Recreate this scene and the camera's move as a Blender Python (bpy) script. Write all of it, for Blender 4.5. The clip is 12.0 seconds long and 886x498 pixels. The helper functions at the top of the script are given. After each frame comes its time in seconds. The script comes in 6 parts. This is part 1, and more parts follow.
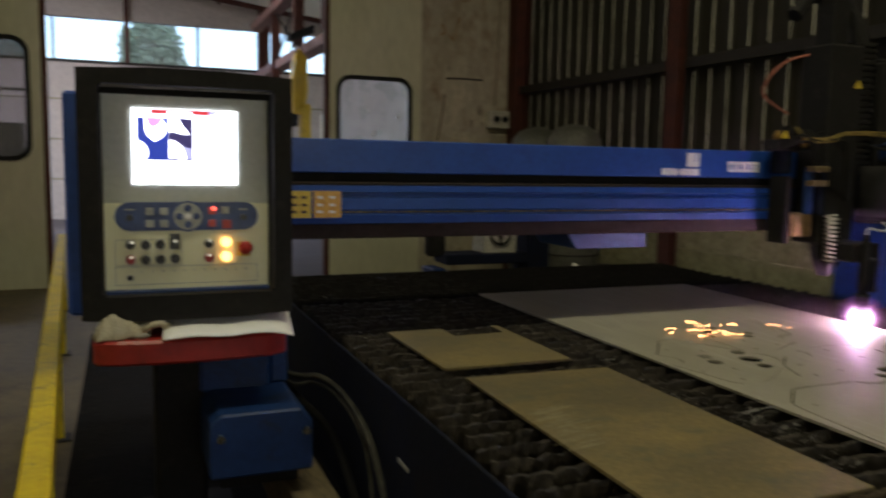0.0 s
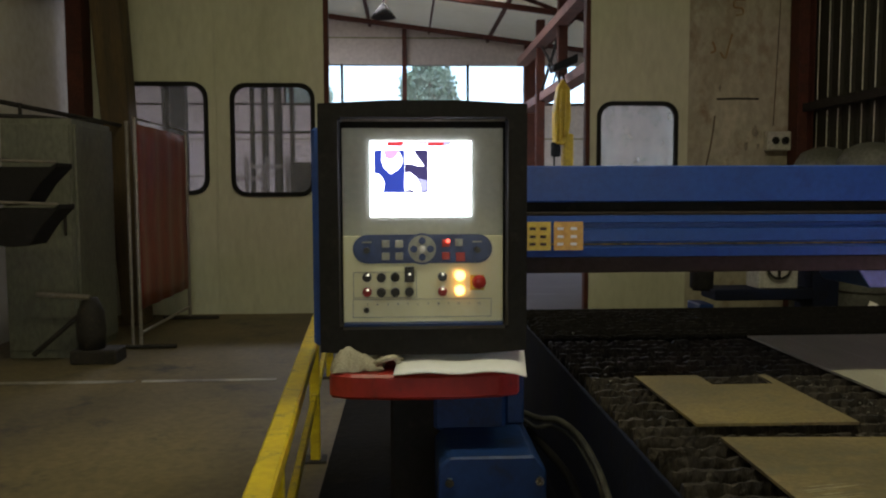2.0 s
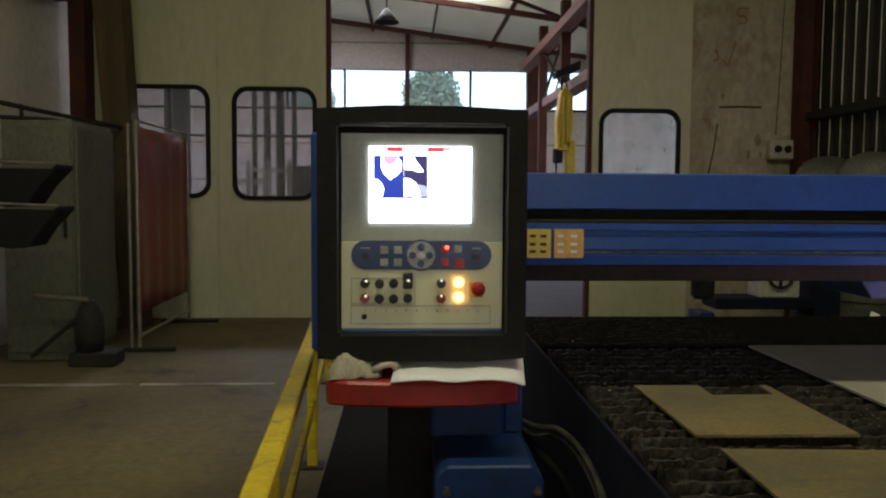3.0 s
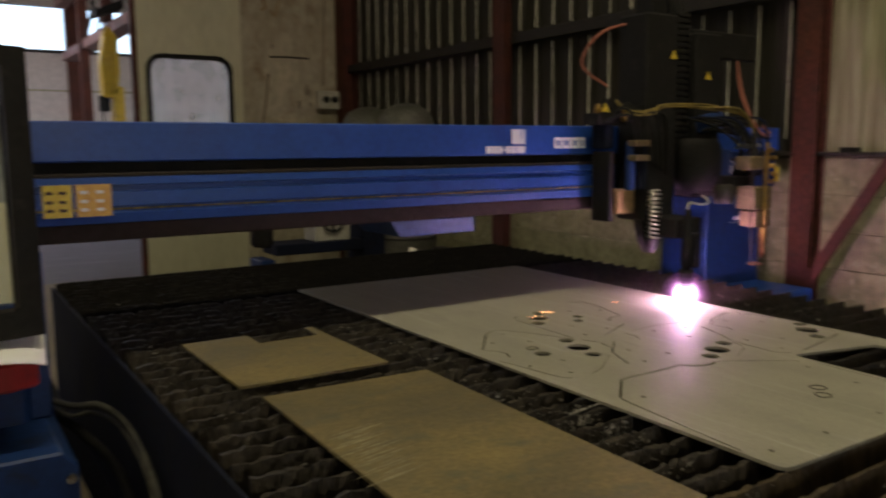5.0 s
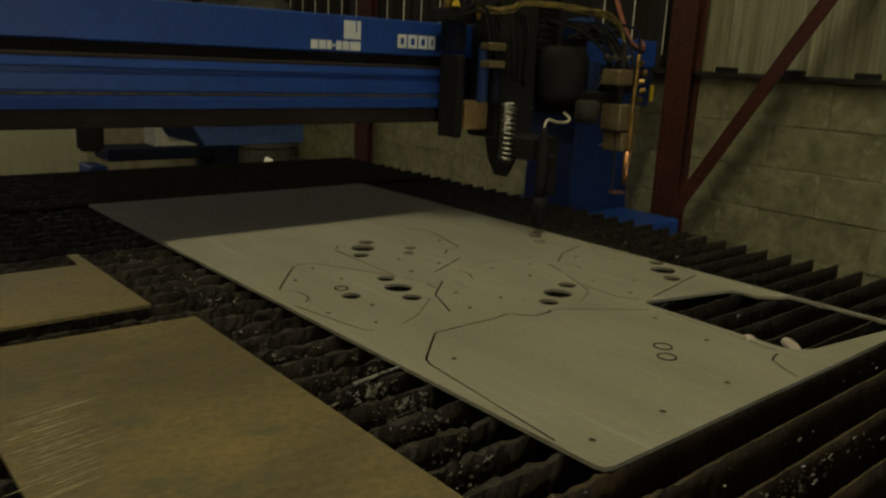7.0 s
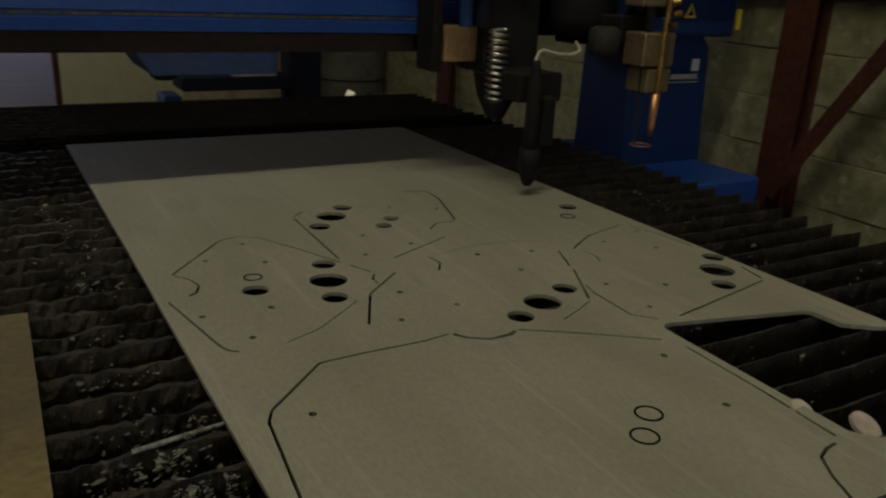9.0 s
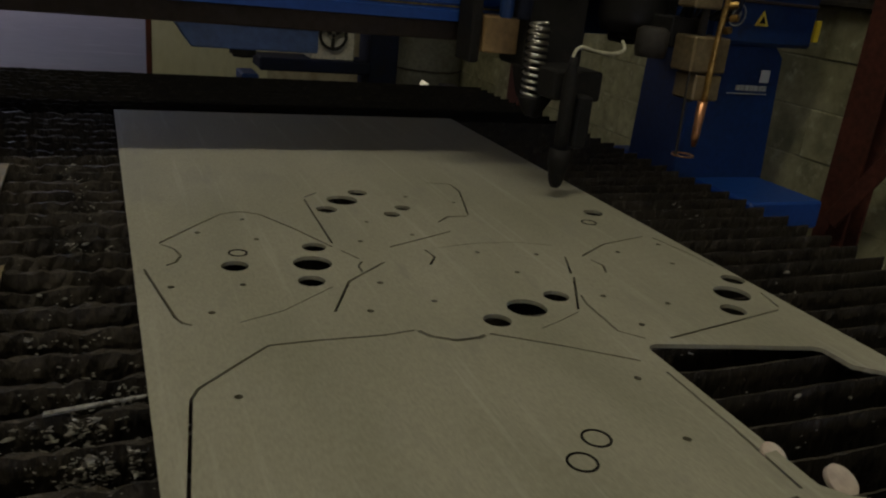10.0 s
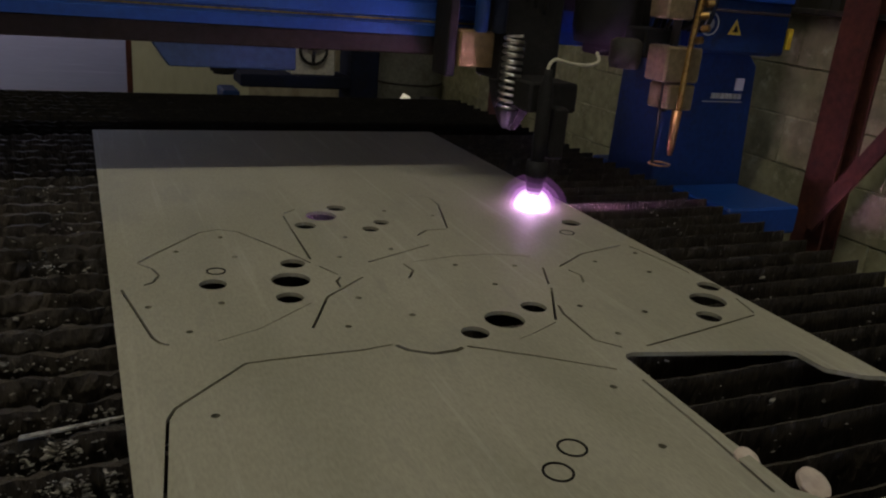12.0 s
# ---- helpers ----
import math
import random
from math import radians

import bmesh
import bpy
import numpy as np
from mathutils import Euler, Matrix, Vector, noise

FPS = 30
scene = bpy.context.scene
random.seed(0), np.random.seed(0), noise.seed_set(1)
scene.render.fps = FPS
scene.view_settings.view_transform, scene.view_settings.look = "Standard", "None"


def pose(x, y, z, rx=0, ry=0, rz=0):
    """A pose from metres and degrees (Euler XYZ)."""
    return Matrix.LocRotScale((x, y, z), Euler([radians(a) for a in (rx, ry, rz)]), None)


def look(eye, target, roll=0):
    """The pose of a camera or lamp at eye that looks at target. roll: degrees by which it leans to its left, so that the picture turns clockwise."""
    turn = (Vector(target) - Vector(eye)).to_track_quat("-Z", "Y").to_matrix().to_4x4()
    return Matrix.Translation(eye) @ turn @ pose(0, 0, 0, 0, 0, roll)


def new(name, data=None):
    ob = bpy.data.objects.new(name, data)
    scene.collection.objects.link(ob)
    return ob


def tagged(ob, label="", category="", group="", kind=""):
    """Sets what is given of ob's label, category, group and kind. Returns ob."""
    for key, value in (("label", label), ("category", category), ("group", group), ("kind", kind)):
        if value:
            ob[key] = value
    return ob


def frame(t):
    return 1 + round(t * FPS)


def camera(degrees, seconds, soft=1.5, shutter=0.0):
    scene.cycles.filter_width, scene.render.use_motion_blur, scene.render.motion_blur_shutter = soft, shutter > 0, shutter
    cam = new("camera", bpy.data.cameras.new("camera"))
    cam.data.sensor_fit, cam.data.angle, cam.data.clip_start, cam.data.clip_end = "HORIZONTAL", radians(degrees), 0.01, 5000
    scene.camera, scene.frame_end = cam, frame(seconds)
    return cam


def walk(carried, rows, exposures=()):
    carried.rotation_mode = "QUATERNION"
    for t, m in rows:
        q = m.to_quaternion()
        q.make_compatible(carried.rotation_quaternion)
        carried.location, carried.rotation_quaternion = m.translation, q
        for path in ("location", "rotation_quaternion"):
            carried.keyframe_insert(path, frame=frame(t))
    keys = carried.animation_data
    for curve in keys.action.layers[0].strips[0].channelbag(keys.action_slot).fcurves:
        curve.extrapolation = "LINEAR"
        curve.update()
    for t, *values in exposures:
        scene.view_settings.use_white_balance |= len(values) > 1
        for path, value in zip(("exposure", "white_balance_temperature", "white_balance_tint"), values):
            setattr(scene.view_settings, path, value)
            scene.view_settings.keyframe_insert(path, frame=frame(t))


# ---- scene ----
cam = camera(58.5, 12.0, soft=2.1, shutter=0.5)
PATH = [
    (0, (0.361, 0.395, 1.223), (1.108, 2.237, 1.004), 1.1),
    (0.5, (0.44, 0.516, 1.218), (0.886, 2.457, 1.044), 0.5),
    (1, (0.474, 0.541, 1.22), (0.718, 2.522, 1.088), 1.2),
    (1.5, (0.483, 0.55, 1.22), (0.629, 2.54, 1.085), -0.1),
    (2, (0.491, 0.551, 1.219), (0.586, 2.543, 1.07), -0.2),
    (2.5, (0.497, 0.556, 1.22), (0.576, 2.55, 1.082), 0.1),
    (2.7, (0.497, 0.569, 1.222), (0.575, 2.563, 1.089), 0.2),
    (4.3, (0.58, 0.555, 1.221), (1.181, 2.449, 0.994), 0.6),
    (4.5, (0.604, 0.567, 1.219), (1.37, 2.398, 0.974), 0.4),
    (5, (0.619, 0.607, 1.221), (1.699, 2.27, 0.96), -0.4),
    (5.5, (0.635, 0.648, 1.211), (1.936, 2.134, 0.897), -0.6),
    (6, (0.727, 0.687, 1.195), (2.105, 2.092, 0.839), 0.4),
    (6.5, (0.904, 0.74, 1.187), (2.22, 2.198, 0.808), 2.6),
    (7, (1.081, 0.838, 1.18), (2.357, 2.304, 0.708), 2.8),
    (7.2, (1.146, 0.879, 1.173), (2.394, 2.351, 0.649), 2.1),
    (8.8, (1.723, 1.032, 1.165), (2.743, 2.632, 0.532), 3.2),
    (9, (1.763, 1.048, 1.165), (2.723, 2.677, 0.513), 2.8),
    (9.5, (1.883, 1.037, 1.165), (2.676, 2.749, 0.5), 4.9),
    (10, (1.959, 1.02, 1.151), (2.727, 2.739, 0.477), 6.1),
    (10.5, (1.976, 1.013, 1.158), (2.778, 2.714, 0.476), 5.0),
    (11, (1.972, 1.007, 1.158), (2.77, 2.713, 0.487), 4.8),
    (11.5, (1.969, 1.003, 1.161), (2.769, 2.717, 0.511), 5.0),
    (12, (1.973, 1.005, 1.16), (2.772, 2.722, 0.516), 5.1),
]
EXPOSURES = [(0.0, 1.7, 6300, 14), (2.7, 1.95, 6250, 12), (4.3, 1.85, 6300, 14), (5.0, 1.9, 6550, 19), (5.2, 1.85, 6800, 13), (5.5, 1.8, 8200, -11), (6.2, 1.8, 7800, -10), (7.0, 1.65, 6700, 10), (8.8, 1.4, 5950, 19), (9.5, 1.32, 5950, 22), (10.2, 1.48, 5850, 21), (10.9, 1.5, 5750, 20), (11.0, 1.45, 5700, 25), (11.4, 1.5, 5700, 25), (12.0, 1.5, 5700, 25)]
walk(cam, [(t, look(eye, target, roll)) for t, eye, target, roll in PATH], EXPOSURES)

# ---------------------------------------------------------------- light
world = bpy.data.worlds.new("daylight")
scene.world = world
world.use_nodes = True
wn = world.node_tree.nodes
sky = wn.new("ShaderNodeTexSky")
sky.sky_type, sky.sun_disc, sky.sun_elevation, sky.sun_rotation = "NISHITA", False, radians(50), radians(200)
world.node_tree.links.new(sky.outputs[0], wn["Background"].inputs[0])
wn["Background"].inputs[1].default_value = 0.15


def area(name, m, sx, sy, watts, colour):
    data = bpy.data.lights.new(name, "AREA")
    data.shape, data.size, data.size_y, data.energy, data.color = "RECTANGLE", sx, sy, watts, colour
    ob = new(name, data)
    ob.matrix_world = m
    return ob


# strip rooflight over the cutting bed, the rear rooflight, and the hall's rooflight
area("rooflight_lamp", pose(1.2, 1.5, 5.93), 5.2, 0.4, 38, (1.0, 0.95, 0.62))
area("rear_rooflight_lamp", pose(-0.6, -2.6, 5.93), 4.0, 0.8, 1.5, (1.0, 0.95, 0.62))
# daylight through the wide window in the wall behind the working area
area("south_window_lamp", pose(1.9, -6.18, 1.8, 90, 0, 0), 4.0, 1.4, 9, (1.0, 0.94, 0.7))
area("hall_rooflight_lamp", pose(-1.0, 13.0, 4.52), 6.0, 1.2, 110, (0.97, 0.95, 1.0))
sun = new("sun", bpy.data.lights.new("sun", "SUN"))
sun.data.energy, sun.data.angle, sun.data.color = 0.9, radians(12), (1.0, 0.97, 0.93)
sun.matrix_world = pose(0, 0, 12, 40, 0, 160)

# ---------------------------------------------------------------- materials


def mat(name, a, b=None, rough=0.6, metal=0.0, scale=6.0, fine=60.0, bump=0.15, c=None, stretch=(1, 1, 1), amount=0.5, edge=(0.35, 0.7), rvar=0.15, streak=None, angle=0.0, width=(55, 2.2, 1), lines=(0.56, 0.72), gloss=0.5):
    """Two colours mixed by a broad noise, a fine grain on top, a third colour in blotches, and a fine relief."""
    m = bpy.data.materials.new(name)
    m.use_nodes = True
    nt = m.node_tree
    n, l = nt.nodes, nt.links
    p = n["Principled BSDF"]
    b = b or tuple(x * 0.75 for x in a)
    co = n.new("ShaderNodeTexCoord")
    mp = n.new("ShaderNodeMapping")
    mp.inputs["Scale"].default_value = stretch
    l.new(co.outputs["Object"], mp.inputs[0])
    big, small = n.new("ShaderNodeTexNoise"), n.new("ShaderNodeTexNoise")
    big.inputs["Scale"].default_value, big.inputs["Detail"].default_value = scale, 6
    small.inputs["Scale"].default_value, small.inputs["Detail"].default_value = fine, 4
    info = n.new("ShaderNodeObjectInfo")
    off = n.new("ShaderNodeVectorMath")
    off.operation = "MULTIPLY_ADD"
    off.inputs[1].default_value = (7, 7, 7)
    l.new(info.outputs["Random"], off.inputs[0])
    l.new(mp.outputs[0], off.inputs[2])
    for t in (big, small):
        l.new(off.outputs[0], t.inputs[0])
    ramp = n.new("ShaderNodeValToRGB")
    ramp.color_ramp.elements[0].position, ramp.color_ramp.elements[1].position = edge
    ramp.color_ramp.elements[0].color, ramp.color_ramp.elements[1].color = (*b, 1), (*a, 1)
    l.new(big.outputs[0], ramp.inputs[0])
    mix = n.new("ShaderNodeMixRGB")
    mix.blend_type = "OVERLAY"
    mix.inputs[0].default_value = amount
    l.new(ramp.outputs[0], mix.inputs[1])
    l.new(small.outputs[0], mix.inputs[2])
    out = mix.outputs[0]
    if c:
        bl = n.new("ShaderNodeTexNoise")
        bl.inputs["Scale"].default_value, bl.inputs["Detail"].default_value, bl.inputs["Roughness"].default_value = scale * 2.3, 8, 0.7
        l.new(off.outputs[0], bl.inputs[0])
        br = n.new("ShaderNodeValToRGB")
        br.color_ramp.elements[0].position, br.color_ramp.elements[1].position = 0.55, 0.68
        l.new(bl.outputs[0], br.inputs[0])
        mc = n.new("ShaderNodeMixRGB")
        l.new(br.outputs[0], mc.inputs[0])
        l.new(out, mc.inputs[1])
        mc.inputs[2].default_value = (*c, 1)
        out = mc.outputs[0]
    if streak:
        m2 = n.new("ShaderNodeMapping")
        m2.inputs["Scale"].default_value, m2.inputs["Rotation"].default_value = width, (0, 0, radians(angle))
        l.new(co.outputs["Object"], m2.inputs[0])
        sn = n.new("ShaderNodeTexNoise")
        sn.inputs["Scale"].default_value, sn.inputs["Detail"].default_value, sn.inputs["Roughness"].default_value = 1.0, 5, 0.65
        l.new(m2.outputs[0], sn.inputs[0])
        sr = n.new("ShaderNodeValToRGB")
        sr.color_ramp.elements[0].position, sr.color_ramp.elements[1].position = lines
        l.new(sn.outputs[0], sr.inputs[0])
        sc = n.new("ShaderNodeMixRGB")
        l.new(sr.outputs[0], sc.inputs[0])
        l.new(out, sc.inputs[1])
        sc.inputs[2].default_value = (*streak, 1)
        out = sc.outputs[0]
    l.new(out, p.inputs["Base Color"])
    rr = n.new("ShaderNodeMapRange")
    rr.inputs["To Min"].default_value, rr.inputs["To Max"].default_value = max(0.03, rough - rvar), min(1, rough + rvar)
    l.new(big.outputs[0], rr.inputs[0])
    l.new(rr.outputs[0], p.inputs["Roughness"])
    p.inputs["Metallic"].default_value = metal
    p.inputs["Specular IOR Level"].default_value = gloss
    if bump:
        bp = n.new("ShaderNodeBump")
        bp.inputs["Strength"].default_value, bp.inputs["Distance"].default_value = bump, 0.01
        l.new(small.outputs[0], bp.inputs["Height"])
        l.new(bp.outputs[0], p.inputs["Normal"])
    return m


def glow(name, colour, strength):
    m = bpy.data.materials.new(name)
    m.use_nodes = True
    p = m.node_tree.nodes["Principled BSDF"]
    p.inputs["Base Color"].default_value = (*[min(1, x) * 0.6 for x in colour], 1)
    p.inputs["Emission Color"].default_value = (*colour, 1)
    p.inputs["Emission Strength"].default_value = strength
    return m


def veil(name, colour, strength):
    """Thin glowing shell, standing in for bloom: adds light and lets what is behind it through."""
    m = bpy.data.materials.new(name)
    m.use_nodes = True
    n, l = m.node_tree.nodes, m.node_tree.links
    n.remove(n["Principled BSDF"])
    e, t, add = n.new("ShaderNodeEmission"), n.new("ShaderNodeBsdfTransparent"), n.new("ShaderNodeAddShader")
    e.inputs[0].default_value, e.inputs[1].default_value = (*colour, 1), strength
    l.new(e.outputs[0], add.inputs[0])
    l.new(t.outputs[0], add.inputs[1])
    l.new(add.outputs[0], n["Material Output"].inputs[0])
    return m


def glass(name, tint=(0.9, 0.93, 0.95), rough=0.05, haze=0.25, milk=False):
    """A dusty pane: clear, with a thin pale film and a gloss."""
    m = bpy.data.materials.new(name)
    m.use_nodes = True
    n, l = m.node_tree.nodes, m.node_tree.links
    p = n["Principled BSDF"]
    p.inputs["Base Color"].default_value, p.inputs["Roughness"].default_value = (0.75, 0.77, 0.78, 1), rough + 0.1
    t, mix = n.new("ShaderNodeBsdfTransparent"), n.new("ShaderNodeMixShader")
    t.inputs[0].default_value = (*tint, 1)
    no = n.new("ShaderNodeTexNoise")
    no.inputs["Scale"].default_value = 5
    mr = n.new("ShaderNodeMapRange")
    mr.inputs["To Min"].default_value, mr.inputs["To Max"].default_value = haze * 0.5, haze * 1.5
    l.new(no.outputs[0], mr.inputs[0])
    l.new(mr.outputs[0], mix.inputs[0])
    l.new(t.outputs[0], mix.inputs[1])
    film = p.outputs[0]
    if milk:
        tr, both = n.new("ShaderNodeBsdfTranslucent"), n.new("ShaderNodeMixShader")
        tr.inputs[0].default_value, both.inputs[0].default_value = (0.97, 0.97, 0.98, 1), 0.88
        l.new(film, both.inputs[1])
        l.new(tr.outputs[0], both.inputs[2])
        film = both.outputs[0]
    l.new(film, mix.inputs[2])
    l.new(mix.outputs[0], n["Material Output"].inputs[0])
    return m


M_FLOOR = mat("concrete_floor", (0.21, 0.163, 0.08), (0.11, 0.086, 0.045), 0.75, scale=0.9, fine=25, bump=0.2, c=(0.06, 0.052, 0.04), amount=0.4)
# near-black, for the strip beside the bed and the floor under the slats
M_NEARBLACK = mat("near_black_floor", (0.01, 0.0085, 0.007), (0.006, 0.0055, 0.005), 0.95, scale=3, fine=30, bump=0.5, c=(0.018, 0.014, 0.01), gloss=0.1)
M_LINE = mat("worn_floor_paint", (0.5, 0.48, 0.42), (0.2, 0.18, 0.15), 0.7, scale=4, fine=40)
M_CREAM = mat("cream_sheet_paint", (0.6, 0.59, 0.41), (0.53, 0.52, 0.36), 0.5, scale=1.2, fine=20, bump=0.05, c=(0.47, 0.46, 0.31), amount=0.2, stretch=(1, 1, 0.35))
M_PLASTER = mat("stained_plaster", (0.47, 0.43, 0.32), (0.33, 0.29, 0.2), 0.85, scale=1.6, fine=18, bump=0.3, c=(0.26, 0.2, 0.13), amount=0.45, stretch=(1, 1, 0.6))
M_WHITEWALL = mat("dull_white_wall", (0.74, 0.69, 0.63), (0.58, 0.53, 0.47), 0.8, scale=1.0, fine=14, bump=0.2, amount=0.3)
M_BLOCK = mat("concrete_block", (0.34, 0.32, 0.19), (0.22, 0.21, 0.12), 0.95, scale=7, fine=20, bump=0.6, c=(0.43, 0.41, 0.27), amount=0.5, gloss=0.2)
M_MORTAR = mat("mortar", (0.34, 0.32, 0.2), (0.2, 0.19, 0.12), 0.95, scale=8, fine=80, bump=0.8, gloss=0.2)
# near-black sheet for the cladding beyond y 3.0
M_DARKCLAD = mat("dark_cladding", (0.045, 0.04, 0.029), (0.027, 0.024, 0.018), 0.6, 0.2, scale=1.5, fine=30, bump=0.04, c=(0.055, 0.044, 0.031), stretch=(1, 1, 0.15), amount=0.3, gloss=0.3)
# upright streaks: dirt, deepened to carry the ribs' shading as well
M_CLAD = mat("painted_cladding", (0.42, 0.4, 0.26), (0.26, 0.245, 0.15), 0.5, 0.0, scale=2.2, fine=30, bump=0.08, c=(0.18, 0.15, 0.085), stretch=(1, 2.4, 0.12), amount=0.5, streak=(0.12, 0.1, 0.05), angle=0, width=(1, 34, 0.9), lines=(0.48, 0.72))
M_RIBGLINT = mat("rib_edge_highlight", (0.85, 0.82, 0.66), (0.4, 0.38, 0.29), 0.45, 0.0, scale=2.2, fine=30, bump=0.05, edge=(0.3, 0.55))
M_RUSTMARK = mat("rust_mark", (0.24, 0.13, 0.045), (0.3, 0.22, 0.12), 0.9, scale=14, fine=50, bump=0.1)
M_SOOTMARK = mat("soot_mark", (0.15, 0.13, 0.1), (0.26, 0.23, 0.17), 0.9, scale=16, fine=50, bump=0.1)
M_SCALE = mat("pale_mill_scale", (0.34, 0.3, 0.18), (0.2, 0.165, 0.085), 0.6, scale=30, fine=90, bump=0.2)
M_REDSTEEL = mat("red_oxide_steel", (0.1, 0.03, 0.018), (0.06, 0.019, 0.013), 0.7, scale=5, fine=50, bump=0.2, c=(0.05, 0.022, 0.016), amount=0.6, gloss=0.3)
M_PALEPINK = mat("faded_red_steel", (0.3, 0.16, 0.14), (0.2, 0.1, 0.085), 0.6, scale=5, fine=50, bump=0.1)
M_DARKSTEEL = mat("dark_steel", (0.035, 0.03, 0.026), (0.02, 0.018, 0.016), 0.7, 0.0, scale=8, fine=70, bump=0.2, c=(0.06, 0.045, 0.03), gloss=0.3)
M_BLACK = mat("black_machine_paint", (0.014, 0.013, 0.012), (0.009, 0.008, 0.008), 0.75, scale=8, fine=60, bump=0.1, c=(0.022, 0.019, 0.016), gloss=0.25)
M_RUBBER = mat("black_rubber", (0.014, 0.014, 0.014), None, 0.8, scale=10, bump=0.1, gloss=0.25)
M_RUST = mat("rusty_steel", (0.12, 0.075, 0.045), (0.06, 0.04, 0.028), 0.75, 0.2, scale=7, fine=60, bump=0.5, c=(0.04, 0.032, 0.026), amount=0.6)
# rusty brown, lightened for the light falling on the front slats' faces
M_LITSLAT = mat("lit_rusty_slat", (0.12, 0.085, 0.045), (0.052, 0.038, 0.024), 0.75, 0.0, scale=9, fine=90, bump=0.8, c=(0.035, 0.029, 0.022), amount=0.6, stretch=(1, 1, 0.35), gloss=0.3)
M_RAIL = mat("worn_rail_steel", (0.2, 0.155, 0.085), (0.09, 0.07, 0.04), 0.7, 0.0, scale=5, fine=60, bump=0.4, c=(0.05, 0.04, 0.03), amount=0.6, stretch=(3, 0.5, 1), gloss=0.3)
M_SLAG = mat("slag_crust", (0.05, 0.04, 0.029), (0.021, 0.017, 0.013), 0.6, 0.0, scale=16, fine=120, bump=0.9, c=(0.095, 0.082, 0.066), amount=0.7, stretch=(1, 1, 0.35), gloss=0.35)
M_SPATTER = mat("bright_spatter", (0.5, 0.48, 0.43), (0.2, 0.185, 0.16), 0.3, 0.3, scale=60, fine=150, bump=0.4)
M_PLATE = mat("mill_steel_plate", (0.36, 0.34, 0.262), (0.285, 0.272, 0.203), 0.62, 0.0, scale=2.2, fine=90, bump=0.05, c=(0.28, 0.268, 0.21), amount=0.25, stretch=(2.5, 0.8, 1), streak=(0.43, 0.41, 0.34), angle=25, width=(34, 1.4, 1), lines=(0.57, 0.78))
M_OLDPLATE = mat("tarnished_plate", (0.25, 0.19, 0.075), (0.15, 0.122, 0.06), 0.6, 0.1, scale=2.6, fine=60, bump=0.12, c=(0.13, 0.118, 0.07), amount=0.5, stretch=(1.2, 1.5, 1), streak=(0.115, 0.1, 0.06), angle=-28, width=(3, 20, 1), lines=(0.55, 0.85))
M_DARKPLATE = mat("near_black_plate", (0.013, 0.011, 0.009), (0.007, 0.006, 0.005), 0.9, 0.0, scale=12, fine=70, bump=0.5, c=(0.022, 0.019, 0.015), gloss=0.15)
M_BLUE = mat("blue_machine_paint", (0.014, 0.068, 0.32), (0.012, 0.056, 0.265), 0.42, scale=3, fine=50, bump=0.03, c=(0.011, 0.042, 0.22), amount=0.3, gloss=0.4)
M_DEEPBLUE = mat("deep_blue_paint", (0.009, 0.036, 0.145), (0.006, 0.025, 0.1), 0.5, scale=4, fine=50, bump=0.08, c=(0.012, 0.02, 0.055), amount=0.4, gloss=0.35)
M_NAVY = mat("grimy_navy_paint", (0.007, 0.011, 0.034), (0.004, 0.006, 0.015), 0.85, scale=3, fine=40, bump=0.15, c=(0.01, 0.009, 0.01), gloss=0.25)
M_OXIDE = mat("brown_primer", (0.042, 0.03, 0.024), (0.028, 0.02, 0.017), 0.75, scale=6, fine=50, bump=0.1, gloss=0.25)
M_YELLOW = mat("safety_yellow_paint", (0.66, 0.5, 0.012), (0.5, 0.37, 0.012), 0.6, scale=5, fine=40, bump=0.1, c=(0.22, 0.17, 0.05), amount=0.3, edge=(0.3, 0.6), gloss=0.25)
M_YLABEL = mat("yellow_label", (0.7, 0.5, 0.04), (0.66, 0.47, 0.04), 0.4, scale=4, bump=0.0)
M_OLABEL = mat("orange_label", (0.66, 0.36, 0.07), (0.6, 0.33, 0.06), 0.4, scale=4, bump=0.0)
M_WHITE = mat("white_decal", (0.75, 0.77, 0.76), (0.68, 0.7, 0.69), 0.4, scale=12, bump=0.0, amount=0.2)
M_PANEL = mat("ivory_panel", (0.84, 0.81, 0.53), (0.8, 0.77, 0.5), 0.4, scale=3, fine=60, bump=0.02, amount=0.15)
M_GREYPANEL = mat("grey_green_panel", (0.48, 0.49, 0.4), (0.45, 0.46, 0.375), 0.4, scale=3, fine=60, bump=0.02, amount=0.15)
M_KEYBLUE = mat("blue_keypad_foil", (0.03, 0.06, 0.2), None, 0.35, scale=4, bump=0.02)
M_KEYGREY = mat("grey_key", (0.4, 0.41, 0.38), None, 0.4, scale=9, bump=0.02)
M_REDPAINT = mat("red_tray_paint", (0.36, 0.02, 0.012), (0.28, 0.018, 0.012), 0.4, scale=6, fine=40, bump=0.05, c=(0.18, 0.02, 0.015), amount=0.3)
M_REDKNOB = mat("red_plastic", (0.5, 0.03, 0.02), None, 0.3, scale=6, bump=0.02)
M_BLACKKNOB = mat("black_plastic", (0.02, 0.02, 0.02), None, 0.3, scale=6, bump=0.02)
M_CHROME = mat("bright_steel", (0.6, 0.58, 0.52), (0.45, 0.43, 0.38), 0.3, 1.0, scale=9, bump=0.05)
M_BRASS = mat("brass", (0.46, 0.29, 0.08), (0.22, 0.14, 0.05), 0.42, 1.0, scale=20, bump=0.15, c=(0.12, 0.08, 0.035))
M_COPPER = mat("copper_nozzle", (0.62, 0.3, 0.14), (0.4, 0.2, 0.1), 0.35, 0.9, scale=25, bump=0.1)
